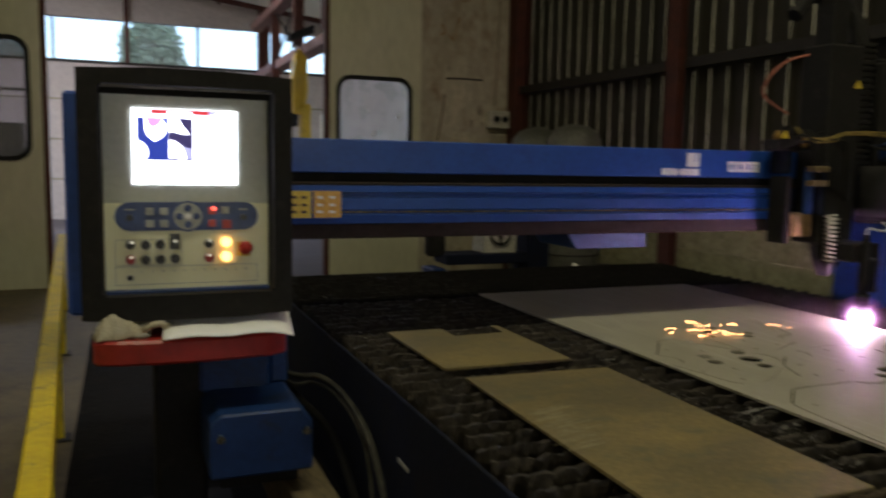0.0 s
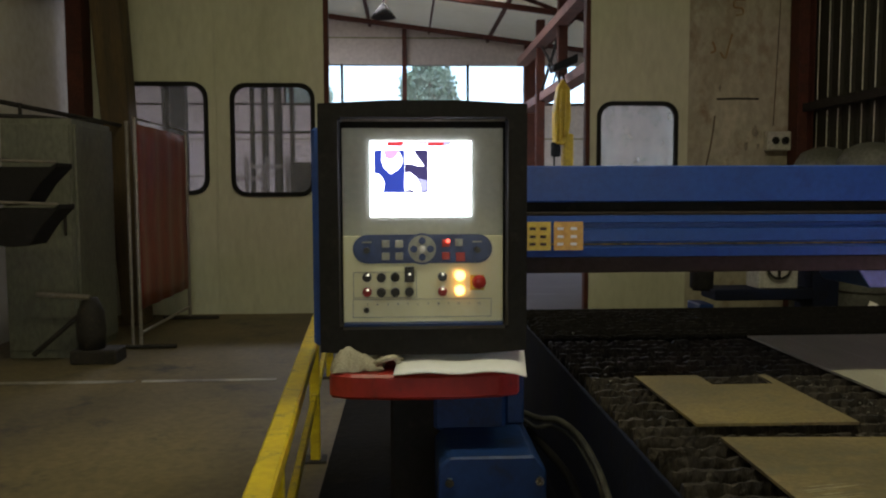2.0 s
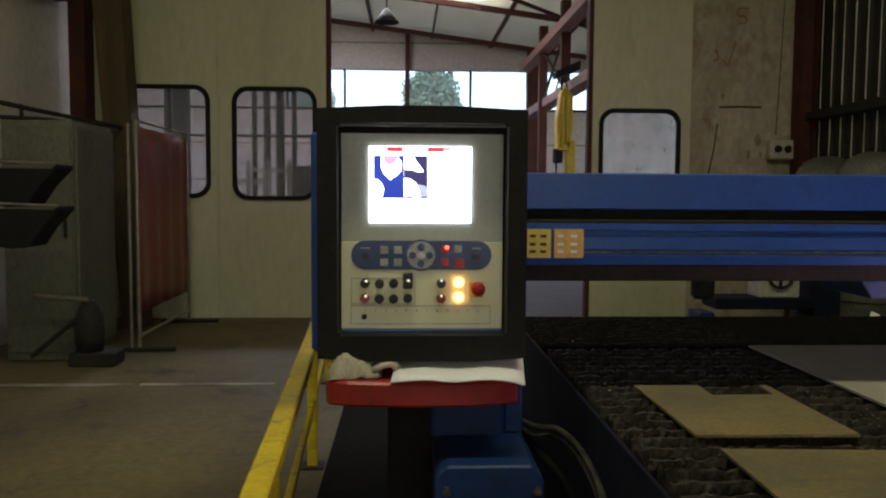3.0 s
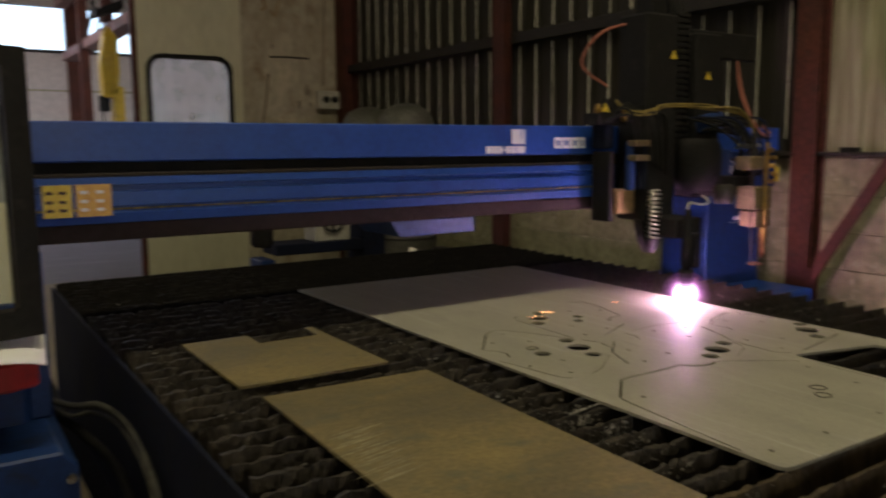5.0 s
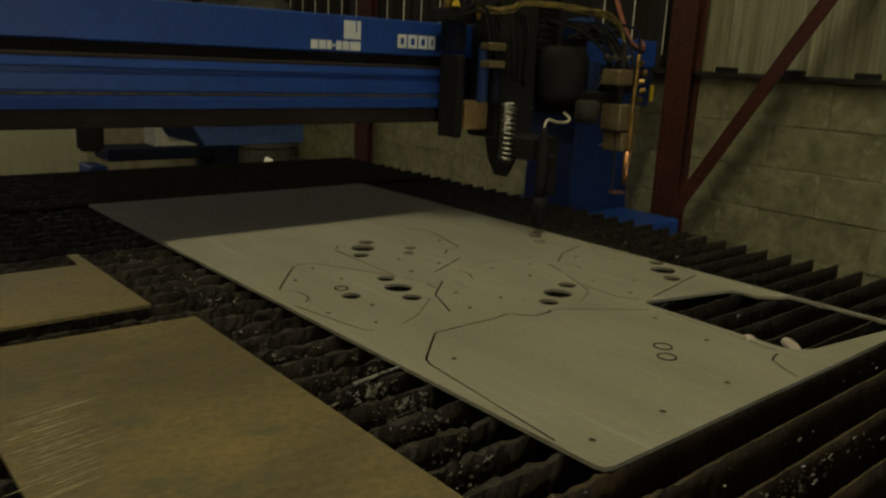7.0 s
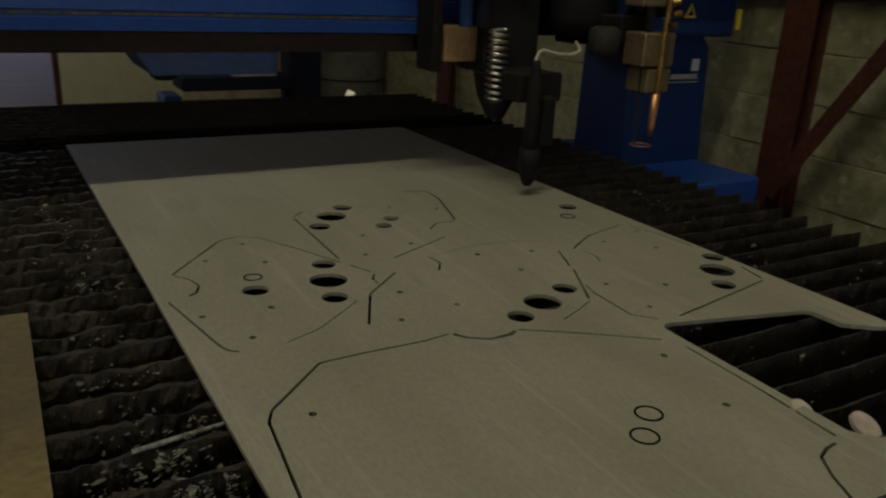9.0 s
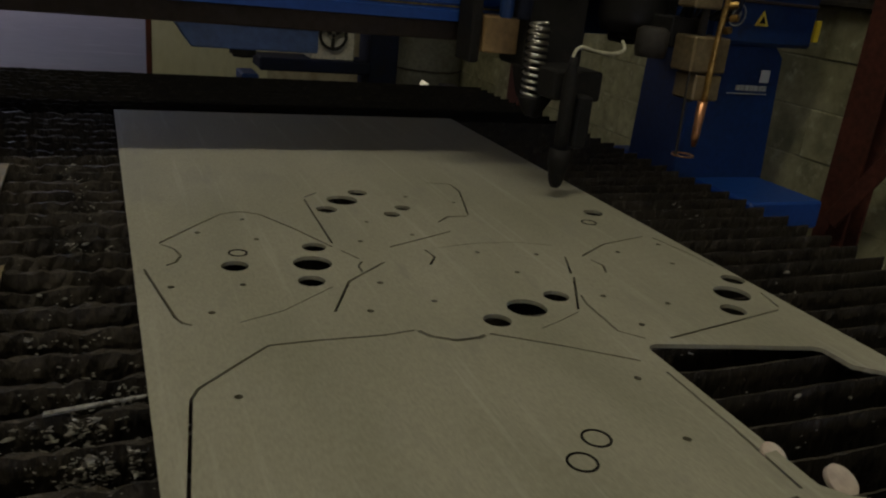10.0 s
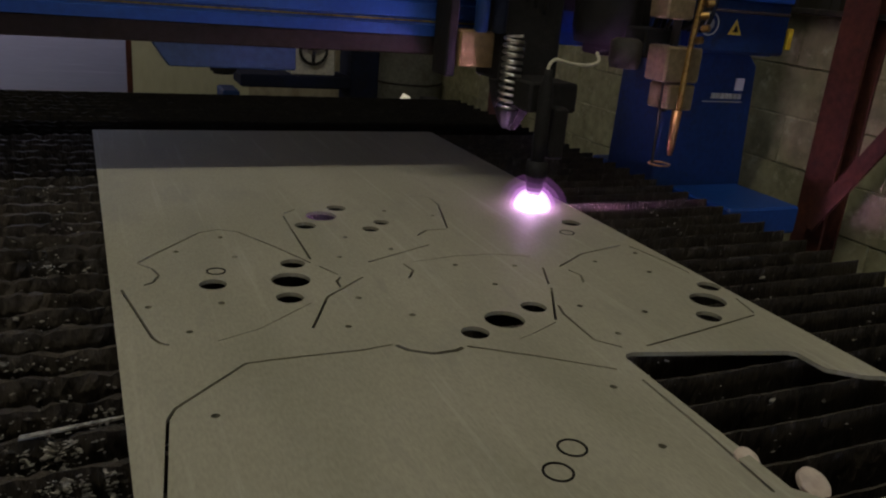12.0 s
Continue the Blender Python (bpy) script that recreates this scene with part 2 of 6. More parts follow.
M_PLYBROWN = mat("brown_insulating_block", (0.3, 0.19, 0.075), (0.2, 0.125, 0.05), 0.6, scale=12, fine=60, bump=0.15)
M_TAN = mat("tan_clamp_metal", (0.26, 0.2, 0.11), (0.18, 0.135, 0.075), 0.5, 0.5, scale=14, bump=0.15)
M_PAPER = mat("white_paper", (0.78, 0.78, 0.76), (0.74, 0.74, 0.72), 0.9, scale=5, bump=0.05, amount=0.1)
M_INK = mat("grey_ink", (0.25, 0.25, 0.26), None, 0.9, bump=0.0)
M_RAG = mat("grubby_cloth", (0.5, 0.46, 0.34), (0.33, 0.3, 0.21), 0.95, scale=14, fine=220, bump=0.5, c=(0.2, 0.17, 0.11))
M_CABINET = mat("grey_green_cabinet_paint", (0.17, 0.175, 0.125), (0.13, 0.135, 0.1), 0.5, scale=2, fine=40, bump=0.05, c=(0.1, 0.1, 0.075), stretch=(1, 1, 0.5))
M_TIMBER = mat("old_timber", (0.120, 0.081, 0.033), (0.066, 0.045, 0.021), 0.85, scale=3, fine=40, bump=0.5, stretch=(5, 5, 0.4), c=(0.07, 0.05, 0.03))
M_CURTAIN = mat("red_pvc_curtain", (0.24, 0.045, 0.025), (0.19, 0.036, 0.022), 0.4, scale=2, fine=20, bump=0.08, c=(0.14, 0.03, 0.02), stretch=(1, 1, 0.3))
M_TUBE = mat("grey_tube", (0.3, 0.27, 0.23), None, 0.4, 0.5, scale=10, bump=0.1)
M_ROOF = mat("pale_roof_lining", (0.78, 0.76, 0.66), (0.6, 0.58, 0.48), 0.8, scale=0.8, fine=10, bump=0.05, amount=0.2)
M_HALLROOF = mat("translucent_roof_sheet", (0.78, 0.76, 0.66), (0.66, 0.63, 0.5), 0.8, scale=0.8, fine=10, bump=0.05, amount=0.2)
hr = M_HALLROOF.node_tree
thin, blend = hr.nodes.new("ShaderNodeBsdfTranslucent"), hr.nodes.new("ShaderNodeMixShader")
thin.inputs[0].default_value, blend.inputs[0].default_value = (0.9, 0.87, 0.74, 1), 0.2
hr.links.new(hr.nodes["Principled BSDF"].outputs[0], blend.inputs[1])
hr.links.new(thin.outputs[0], blend.inputs[2])
hr.links.new(blend.outputs[0], hr.nodes["Material Output"].inputs[0])
M_DARKROOF = mat("dim_roof_sheet", (0.16, 0.15, 0.12), (0.11, 0.1, 0.08), 0.85, scale=1.0, fine=12, bump=0.1)
M_HALLWALL = mat("hall_wall_panel", (0.55, 0.5, 0.47), (0.47, 0.42, 0.39), 0.8, scale=0.8, fine=12, bump=0.15, amount=0.25)
M_HALLFLOOR = mat("hall_concrete", (0.085, 0.076, 0.084), (0.05, 0.045, 0.05), 0.6, scale=1.1, fine=14, bump=0.1, c=(0.11, 0.1, 0.108), stretch=(0.4, 1.6, 1))
M_HOIST = mat("crane_yellow", (0.62, 0.4, 0.02), (0.5, 0.32, 0.02), 0.4, scale=5, fine=40, bump=0.05)
M_GREYBOX = mat("light_grey_enclosure", (0.5, 0.48, 0.4), (0.42, 0.4, 0.33), 0.45, scale=5, fine=40, bump=0.05)
M_TANK = mat("dull_tank_zinc", (0.17, 0.17, 0.14), (0.11, 0.11, 0.09), 0.6, 0.3, scale=4, fine=40, bump=0.08, c=(0.1, 0.09, 0.065))
M_HOSEY = mat("yellow_hose", (0.3, 0.22, 0.05), (0.12, 0.09, 0.03), 0.6, scale=30, bump=0.05, gloss=0.3)
M_HOSEK = mat("black_hose", (0.016, 0.015, 0.014), None, 0.85, scale=20, bump=0.05, gloss=0.2)
M_HOSEG = mat("dusty_grey_hose", (0.075, 0.072, 0.058), (0.03, 0.029, 0.024), 0.85, scale=14, fine=60, bump=0.2, gloss=0.2)
M_HOSER = mat("pinkish_red_hose", (0.42, 0.14, 0.09), None, 0.5, scale=20, bump=0.05)
M_HOSEW = mat("pale_cable", (0.6, 0.57, 0.42), None, 0.5, scale=20, bump=0.05)
M_PURPLEBLUE = mat("mid_blue_tray_paint", (0.045, 0.1, 0.27), (0.035, 0.08, 0.22), 0.5, scale=4, fine=40, bump=0.05)
M_SLUG = mat("fresh_cut_disc", (0.6, 0.5, 0.42), (0.5, 0.42, 0.36), 0.5, 0.1, scale=20, bump=0.05)
M_LEAF = mat("foliage", (0.3, 0.4, 0.26), (0.2, 0.28, 0.17), 0.7, scale=3, fine=9, bump=0.4)
M_GRASS = mat("rough_ground", (0.12, 0.13, 0.07), (0.09, 0.09, 0.06), 0.9, scale=0.6, fine=8, bump=0.3)
M_DOORGLASS = glass("dusty_pane", haze=0.13)
# tint darkened to stand in for the dim hall behind these panes
M_LEAFGLASS = glass("darkened_pane", (0.62, 0.61, 0.64), haze=0.12)
M_MILKGLASS = glass("clouded_pane", (0.94, 0.95, 0.97), haze=0.27, milk=True)
M_SCREEN = glow("lit_display_white", (0.86, 0.9, 1.0), 1.7)
M_SCREENBLUE = glow("lit_display_blue", (0.05, 0.1, 0.7), 0.17)
M_SCREENDARK = glow("lit_display_dark", (0.05, 0.04, 0.14), 0.3)
M_SCREENGREY = glow("lit_display_grey", (0.3, 0.3, 0.55), 0.6)
M_SCREENPINK = glow("lit_display_mauve", (0.5, 0.25, 0.6), 0.6)
M_SCREENGREEN = glow("lit_display_green", (0.6, 0.82, 0.75), 0.95)
M_SCREENRED = glow("lit_display_red", (0.75, 0.05, 0.06), 0.3)
M_LAMPWARM = glow("lit_button_amber", (1.0, 0.5, 0.12), 1.6)
M_LAMPRED = glow("lit_button_red", (1.0, 0.1, 0.06), 1.0)
M_LAMPSPOT = glow("knob_marker", (1.0, 0.95, 0.7), 0.25)
M_ARC = glow("arc_core", (1.0, 0.56, 0.86), 460.0)
M_VEIL = [veil("arc_bloom", (1.0, 0.62 if k < 2 else 0.36, 0.96), v) for k, v in enumerate((0.8, 0.22, 0.06, 0.02, 0.008))]
M_SPARK = glow("hot_spark", (1.0, 0.4, 0.13), 5.0)
M_EMBER = glow("ember", (1.0, 0.25, 0.04), 2.5)

# ---------------------------------------------------------------- mesh helpers


def part(name, bm, material, parent=None, label="", smooth=False, m=None):
    me = bpy.data.meshes.new(name)
    bm.to_mesh(me)
    bm.free()
    me.materials.append(material)
    if smooth:
        for f in me.polygons:
            f.use_smooth = True
    ob = new(name, me)
    ob.parent = parent
    if m is not None:
        ob.matrix_basis = m
    if label:
        tagged(ob, label)
    return ob


def empty(name, m=None):
    ob = new(name)
    if m is not None:
        ob.matrix_basis = m
    return ob


def box(x0, x1, y0, y1, z0, z1, bevel=0.004, bm=None, seg=1):
    """A box between corners, with its edges broken."""
    own = bmesh.new()
    bmesh.ops.create_cube(own, size=1)
    for v in own.verts:
        v.co = ((x0 + x1) / 2 + v.co.x * (x1 - x0), (y0 + y1) / 2 + v.co.y * (y1 - y0), (z0 + z1) / 2 + v.co.z * (z1 - z0))
    if bevel:
        bmesh.ops.bevel(own, geom=own.edges[:], offset=min(bevel, 0.45 * min(x1 - x0, y1 - y0, z1 - z0)), segments=seg, affect="EDGES")
    return merge(bm, own)


def merge(bm, own, m=None):
    if m is not None:
        own.transform(m)
    if bm is None:
        return own
    me = bpy.data.meshes.new("tmp")
    own.to_mesh(me)
    own.free()
    bm.from_mesh(me)
    bpy.data.meshes.remove(me)
    return bm


def cyl(r, h, m=None, r2=None, n=20, bevel=0.0, bm=None):
    """A cylinder or cone on z from 0 to h, laid at m."""
    own = bmesh.new()
    bmesh.ops.create_cone(own, cap_ends=True, segments=n, radius1=r, radius2=r if r2 is None else r2, depth=h, matrix=Matrix.Translation((0, 0, h / 2)))
    if bevel:
        rim = [e for e in own.edges if abs(e.verts[0].co.z - e.verts[1].co.z) < 1e-6]
        bmesh.ops.bevel(own, geom=rim, offset=bevel, segments=2, affect="EDGES")
    return merge(bm, own, m)


def turned(profile, n=20, m=None, bm=None):
    """A body of revolution round z from (radius, height) pairs."""
    own = bmesh.new()
    rings = [[own.verts.new((max(r, 1e-4) * math.cos(2 * math.pi * i / n), max(r, 1e-4) * math.sin(2 * math.pi * i / n), z)) for i in range(n)] for r, z in profile]
    for a, b in zip(rings, rings[1:]):
        for i in range(n):
            own.faces.new((a[i], a[(i + 1) % n], b[(i + 1) % n], b[i]))
    own.faces.new(rings[0][::-1])
    own.faces.new(rings[-1])
    return merge(bm, own, m)


def tube(points, r, n=8, bm=None, smooth_steps=0):
    """A round bar or hose along points."""
    pts = [Vector(p) for p in points]
    if smooth_steps:
        out = []
        for i in range(len(pts) - 1):
            p0, p1, p2, p3 = pts[max(i - 1, 0)], pts[i], pts[i + 1], pts[min(i + 2, len(pts) - 1)]
            for k in range(smooth_steps):
                s = k / smooth_steps
                out.append(0.5 * ((2 * p1) + (p2 - p0) * s + (2 * p0 - 5 * p1 + 4 * p2 - p3) * s * s + (3 * p1 - p0 - 3 * p2 + p3) * s ** 3))
        pts = out + [pts[-1]]
    own = bmesh.new()
    rings = []
    side = None
    for i, p in enumerate(pts):
        d = (pts[min(i + 1, len(pts) - 1)] - pts[max(i - 1, 0)]).normalized()
        if side is None:
            side = d.cross(Vector((0, 0, 1)) if abs(d.z) < 0.9 else Vector((1, 0, 0))).normalized()
        side = (side - d * side.dot(d)).normalized()
        up = d.cross(side)
        rings.append([own.verts.new(p + r * (math.cos(2 * math.pi * k / n) * side + math.sin(2 * math.pi * k / n) * up)) for k in range(n)])
    for a, b in zip(rings, rings[1:]):
        for i in range(n):
            own.faces.new((a[i], a[(i + 1) % n], b[(i + 1) % n], b[i]))
    own.faces.new(rings[0][::-1])
    own.faces.new(rings[-1])
    return merge(bm, own)


def prism(outline, lo, hi, axis="y", bevel=0.0, bm=None):
    """An outline in the plane across axis, drawn out from lo to hi along it."""
    own = bmesh.new()

    def at(p, s):
        return {"x": (s, p[0], p[1]), "y": (p[0], s, p[1]), "z": (p[0], p[1], s)}[axis]

    a, b = [own.verts.new(at(p, lo)) for p in outline], [own.verts.new(at(p, hi)) for p in outline]
    n = len(outline)
    for i in range(n):
        own.faces.new((a[i], a[(i + 1) % n], b[(i + 1) % n], b[i]))
    own.faces.new(a[::-1])
    own.faces.new(b)
    bmesh.ops.recalc_face_normals(own, faces=own.faces)
    if bevel:
        bmesh.ops.bevel(own, geom=own.edges[:], offset=bevel, segments=1, affect="EDGES")
    return merge(bm, own)


def rounded(x0, x1, y0, y1, r, n=6):
    """Outline of a rounded rectangle."""
    out = []
    for cx, cy, a in ((x1 - r, y1 - r, 0), (x0 + r, y1 - r, 90), (x0 + r, y0 + r, 180), (x1 - r, y0 + r, 270)):
        out += [(cx + r * math.cos(radians(a + 90 * k / n)), cy + r * math.sin(radians(a + 90 * k / n))) for k in range(n + 1)]
    return out


def sheet(outlines, thick, name="sheet"):
    """A flat sheet in the plane z = 0 whose later outlines are holes in the first; returns a bmesh."""
    cu = bpy.data.curves.new(name, "CURVE")
    cu.dimensions, cu.fill_mode, cu.extrude = "2D", "BOTH", thick / 2
    for o in outlines:
        sp = cu.splines.new("POLY")
        sp.points.add(len(o) - 1)
        for p, q in zip(sp.points, o):
            p.co = (q[0], q[1], 0, 1)
        sp.use_cyclic_u = True
    ob = bpy.data.objects.new(name, cu)
    scene.collection.objects.link(ob)
    me = bpy.data.meshes.new_from_object(ob.evaluated_get(bpy.context.evaluated_depsgraph_get()))
    bpy.data.objects.remove(ob)
    bpy.data.curves.remove(cu)
    bm = bmesh.new()
    bm.from_mesh(me)
    bpy.data.meshes.remove(me)
    return bm


def lettering(text, size, name="numeral"):
    cu = bpy.data.curves.new(name, "FONT")
    cu.body, cu.size, cu.align_x, cu.align_y, cu.extrude = text, size, "CENTER", "CENTER", 0.0004
    cu.resolution_u = 2
    ob = bpy.data.objects.new(name, cu)
    scene.collection.objects.link(ob)
    me = bpy.data.meshes.new_from_object(ob.evaluated_get(bpy.context.evaluated_depsgraph_get()))
    bpy.data.objects.remove(ob)
    bpy.data.curves.remove(cu)
    bm = bmesh.new()
    bm.from_mesh(me)
    bpy.data.meshes.remove(me)
    return bm


def structure(name, bm, material, label, category="wall", parent=None):
    return tagged(part(name, bm, material, parent), label, category, kind="structure")


def circle(cx, cy, r, n=22):
    return [(cx + r * math.cos(2 * math.pi * k / n), cy + r * math.sin(2 * math.pi * k / n)) for k in range(n)]


def slot(points, w):
    """A thin outline round an open line."""
    pts = [Vector(p) for p in points]
    left, right = [], []
    for i, p in enumerate(pts):
        d = (pts[min(i + 1, len(pts) - 1)] - pts[max(i - 1, 0)]).normalized()
        nrm = Vector((-d.y, d.x)) * w / 2
        left.append(tuple(p + nrm))
        right.append(tuple(p - nrm))
    return left + right[::-1]


# ---------------------------------------------------------------- the building
TOP = 0.58  # the plates lie at this height
WALL = 8.4  # inner face of the partition with the sliding doors
RIGHT = 4.5  # inner face of the side wall
LEFT = -2.75

structure("floor", box(-3.2, 4.9, -6.2, 8.45, -0.2, 0.0, 0), M_FLOOR, "worn grey-brown concrete workshop floor with stains", "floor")
structure("hall_floor", box(-9, 9.2, 8.45, 18.5, -0.2, -0.003, 0), M_HALLFLOOR, "pale grey concrete floor of the hall behind", "floor")
structure("machine_floor", box(0.14, 1.09, -1.0, 6.2, 0.0, 0.006, 0), M_NEARBLACK, "near-black floor strip beside the cutting bed", "floor")
structure("floor_line", box(LEFT, -1.25, 5.6, 5.66, 0.0, 0.004, 0), M_LINE, "worn white painted line on the floor", "floor line")
structure("floor_line", box(-1.2, -0.35, 5.61, 5.66, 0.0, 0.004, 0), M_LINE, "worn white painted line on the floor", "floor line")

# side wall: mortar backing with blocks below, cladding above
side_wall = structure("wall_east", box(RIGHT + 0.003, RIGHT + 0.25, -6.2, WALL, 0, 1.15, 0), M_MORTAR, "low wall of rough grey concrete blocks")


def cladding(y0, y1, z0, z1, pitch=0.31):
    """Ribbed sheet in the y-z plane: deep ribs a pitch apart with two shallow ones between."""
    own = bmesh.new()
    line = []
    y = y0
    while y < y1:
        for dy, dx in ((0, 0), (0.018, -0.042), (0.05, -0.042), (0.068, 0), (0.14, 0), (0.146, -0.006), (0.158, -0.006), (0.164, 0), (0.225, 0), (0.231, -0.006), (0.243, -0.006), (0.249, 0)):
            line.append((y + dy * pitch / 0.31, dx))
        y += pitch
    a = [own.verts.new((RIGHT + 0.04 + dx, yy, z0)) for yy, dx in line]
    b = [own.verts.new((RIGHT + 0.04 + dx, yy, z1)) for yy, dx in line]
    for i in range(len(line) - 1):
        own.faces.new((a[i], b[i], b[i + 1], a[i + 1]))
    ext = bmesh.ops.extrude_face_region(own, geom=own.faces[:])
    bmesh.ops.translate(own, verts=[v for v in ext["geom"] if isinstance(v, bmesh.types.BMVert)], vec=(0.02, 0, 0))
    return own


structure("wall_cladding", cladding(-6.2, 2.95, 1.17, 6.0), M_CLAD, "pale painted ribbed wall cladding with streaks of dirt and painted rib shading")
# added filler: keeps outside light out of the gap by the corner column
structure("wall_corner", box(RIGHT + 0.03, RIGHT + 0.25, WALL - 0.6, WALL + 0.018, 1.175, 6.0, 0), M_DARKCLAD, "dark filler added to close the corner gap beside the cladding")
dark = structure("wall_cladding", cladding(3.0, WALL - 0.3, 1.17, 6.0, 0.19), M_DARKCLAD, "dark ribbed wall cladding with painted highlights along the ribs")
# pale strips: the ribs' reflected highlights put in as colour
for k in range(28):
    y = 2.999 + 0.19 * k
    part("rib_edge", box(RIGHT - 0.009, RIGHT - 0.001, y + 0.003, y + 0.009, 1.19 + 0.05 * (k % 3), 1.96, 0.002), M_RIBGLINT, dark)
    part("rib_edge", box(RIGHT - 0.009, RIGHT - 0.001, y + 0.003, y + 0.009, 2.08, 5.9, 0.002), M_RIBGLINT, dark)
structure("trim_ledge", box(RIGHT - 0.05, RIGHT + 0.1, -6.2, WALL, 1.15, 1.172, 0.003), M_DARKSTEEL, "dark steel angle ledge on top of the block wall", "ledge")
for yy in (3.45, 2.79, 2.475, 2.165, 1.85, 1.54, 1.23, 0.92):
    structure("ledge_clip", box(RIGHT - 0.03, RIGHT + 0.02, yy, yy + 0.09, 1.172, 1.195, 0.003), M_BLACK, "small black steel clip on the ledge", "clip")
structure("cladding_rail", box(RIGHT - 0.07, RIGHT - 0.004, 3.12, WALL, 1.98, 2.06, 0.004), M_DARKSTEEL, "dark steel rail across the wall cladding", "rail")


def column(x, y, w, d, h):
    """An H-section standing on the floor: two flanges and a web."""
    bm = box(x - d, x, y, y + 0.012, 0, h, 0.002)
    box(x - d, x, y + w - 0.012, y + w, 0, h, 0.002, bm)
    box(x - d / 2 - 0.005, x - d / 2 + 0.005, y + 0.011, y + w - 0.011, 0, h, 0.0, bm)
    return bm


def channel(x, y, w, d, h):
    """A column with its broad flange toward the room."""
    bm = box(x - d, x - d + 0.014, y, y + w, 0, h, 0.002)
    box(x - 0.014, x, y, y + w, 0, h, 0.002, bm)
    box(x - d + 0.013, x - 0.013, y + w / 2 - 0.006, y + w / 2 + 0.006, 0, h, 0.0, bm)
    return bm


structure("column", channel(RIGHT - 0.002, 2.965, 0.135, 0.095, 6.0), M_REDSTEEL, "red-oxide painted steel column against the block wall", "column")
structure("column", channel(RIGHT - 0.072, 5.5, 0.16, 0.06, 6.0), M_REDSTEEL, "red-oxide painted steel column against the cladding", "column")
structure("column", channel(RIGHT - 0.002, WALL - 0.2, 0.19, 0.16, 6.0), M_REDSTEEL, "red-oxide steel column in the corner of the shop", "column")
brace = bmesh.new()
box(-0.03, -0.022, -0.032, 0.032, 0, 4.4, 0.002, brace)
box(-0.021, 0.03, 0.024, 0.032, 0, 4.4, 0.002, brace)
structure("wall_brace", merge(None, brace, Matrix.Translation((RIGHT - 0.12, 2.995, 0.42)) @ pose(0, 0, 0, 31.5, 0, 0)), M_REDSTEEL, "slanting red-oxide steel brace before the wall", "brace")

# partition with sliding doors
structure("wall_north", box(3.32, RIGHT + 0.2, WALL + 0.02, WALL + 0.22, 0, 6.0, 0), M_PLASTER, "stained plaster wall with brown rust marks")
# rust and soot marks on the plaster
def stain(name, pts, r, material, label):
    structure(name, tube([(x, WALL + 0.022, z) for x, z in pts], r, 6, None, 4), material, label, "stain")


stain("rust_stain", [(3.885, 3.09), (3.78, 3.085), (3.775, 3.02), (3.85, 3.01), (3.86, 2.955), (3.79, 2.94)], 0.011, M_RUSTMARK, "brown rust stain on the plaster")
stain("rust_stain", [(3.56, 2.68), (3.59, 2.6), (3.545, 2.57)], 0.012, M_RUSTMARK, "brown rust stain on the plaster")
stain("rust_stain", [(3.64, 2.58), (3.69, 2.52), (3.72, 2.62), (3.76, 2.76)], 0.012, M_RUSTMARK, "brown rust stain on the plaster")
stain("soot_line", [(3.614, 2.116), (3.83, 2.122), (4.042, 2.118)], 0.011, M_DARKSTEEL, "dark horizontal scratch on the plaster")
stain("soot_line", [(3.6, 1.95), (3.57, 1.7), (3.522, 1.45)], 0.009, M_RUST, "brown upright scratch on the plaster")
stain("soot_line", [(4.25, 3.3), (4.22, 2.4), (4.2, 1.85)], 0.006, M_RUST, "thin brown run on the plaster")
for x, z, w, hh in ((3.98, 1.72, 0.07, 0.14), (3.9, 1.6, 0.05, 0.1), (3.63, 2.19, 0.03, 0.07), (4.03, 1.62, 0.04, 0.06)):
    structure("soot_patch", prism([(x + w * (0.5 + (0.42 + 0.12 * math.sin(a * 2.1 + x * 40)) * math.cos(a * 0.5236)), z + hh * (0.5 + (0.42 + 0.12 * math.cos(a * 1.7 + z * 30)) * math.sin(a * 0.5236))) for a in range(12)], WALL + 0.016, WALL + 0.021), M_SOOTMARK, "dark soot patch on the plaster", "stain")
structure("wall_north_head", box(-3.0, 3.32, WALL + 0.06, WALL + 0.22, 4.6, 6.0, 0), M_PLASTER, "plain wall above the sliding doors")
structure("wall_west", box(LEFT - 0.2, LEFT, -6.2, WALL + 0.22, 0, 6.0, 0), M_WHITEWALL, "dull white side wall")
south = sheet([[(LEFT - 0.2, 0.0), (RIGHT + 0.25, 0.0), (RIGHT + 0.25, 6.0), (LEFT - 0.2, 6.0)], [(-0.1, 1.1), (3.9, 1.1), (3.9, 2.5), (-0.1, 2.5)]], 0.2)
south.transform(Matrix.Translation((0, -6.3, 0)) @ pose(0, 0, 0, 90))
structure("wall_south", south, M_WHITEWALL, "plain wall with a wide window behind the working area")
pane_south = structure("window_1", box(-0.1, 3.9, -6.32, -6.31, 1.1, 2.5, 0), M_MILKGLASS, "clouded wide window in the rear wall", "window")
for x in (1.2, 2.6):
    part("mullion", box(x - 0.03, x + 0.03, -6.36, -6.3, 1.1, 2.5, 0.004), M_DARKSTEEL, pane_south)
structure("trim_beam", box(LEFT, LEFT + 0.16, 2.0, WALL - 0.24, 2.98, 3.28, 0.004), M_REDSTEEL, "red-oxide steel beam along the side wall", "beam")
structure("trim_post", box(LEFT + 0.1, LEFT + 0.25, WALL - 0.22, WALL, 0, 6.0, 0.004), M_REDSTEEL, "dark red steel post in the corner", "post")


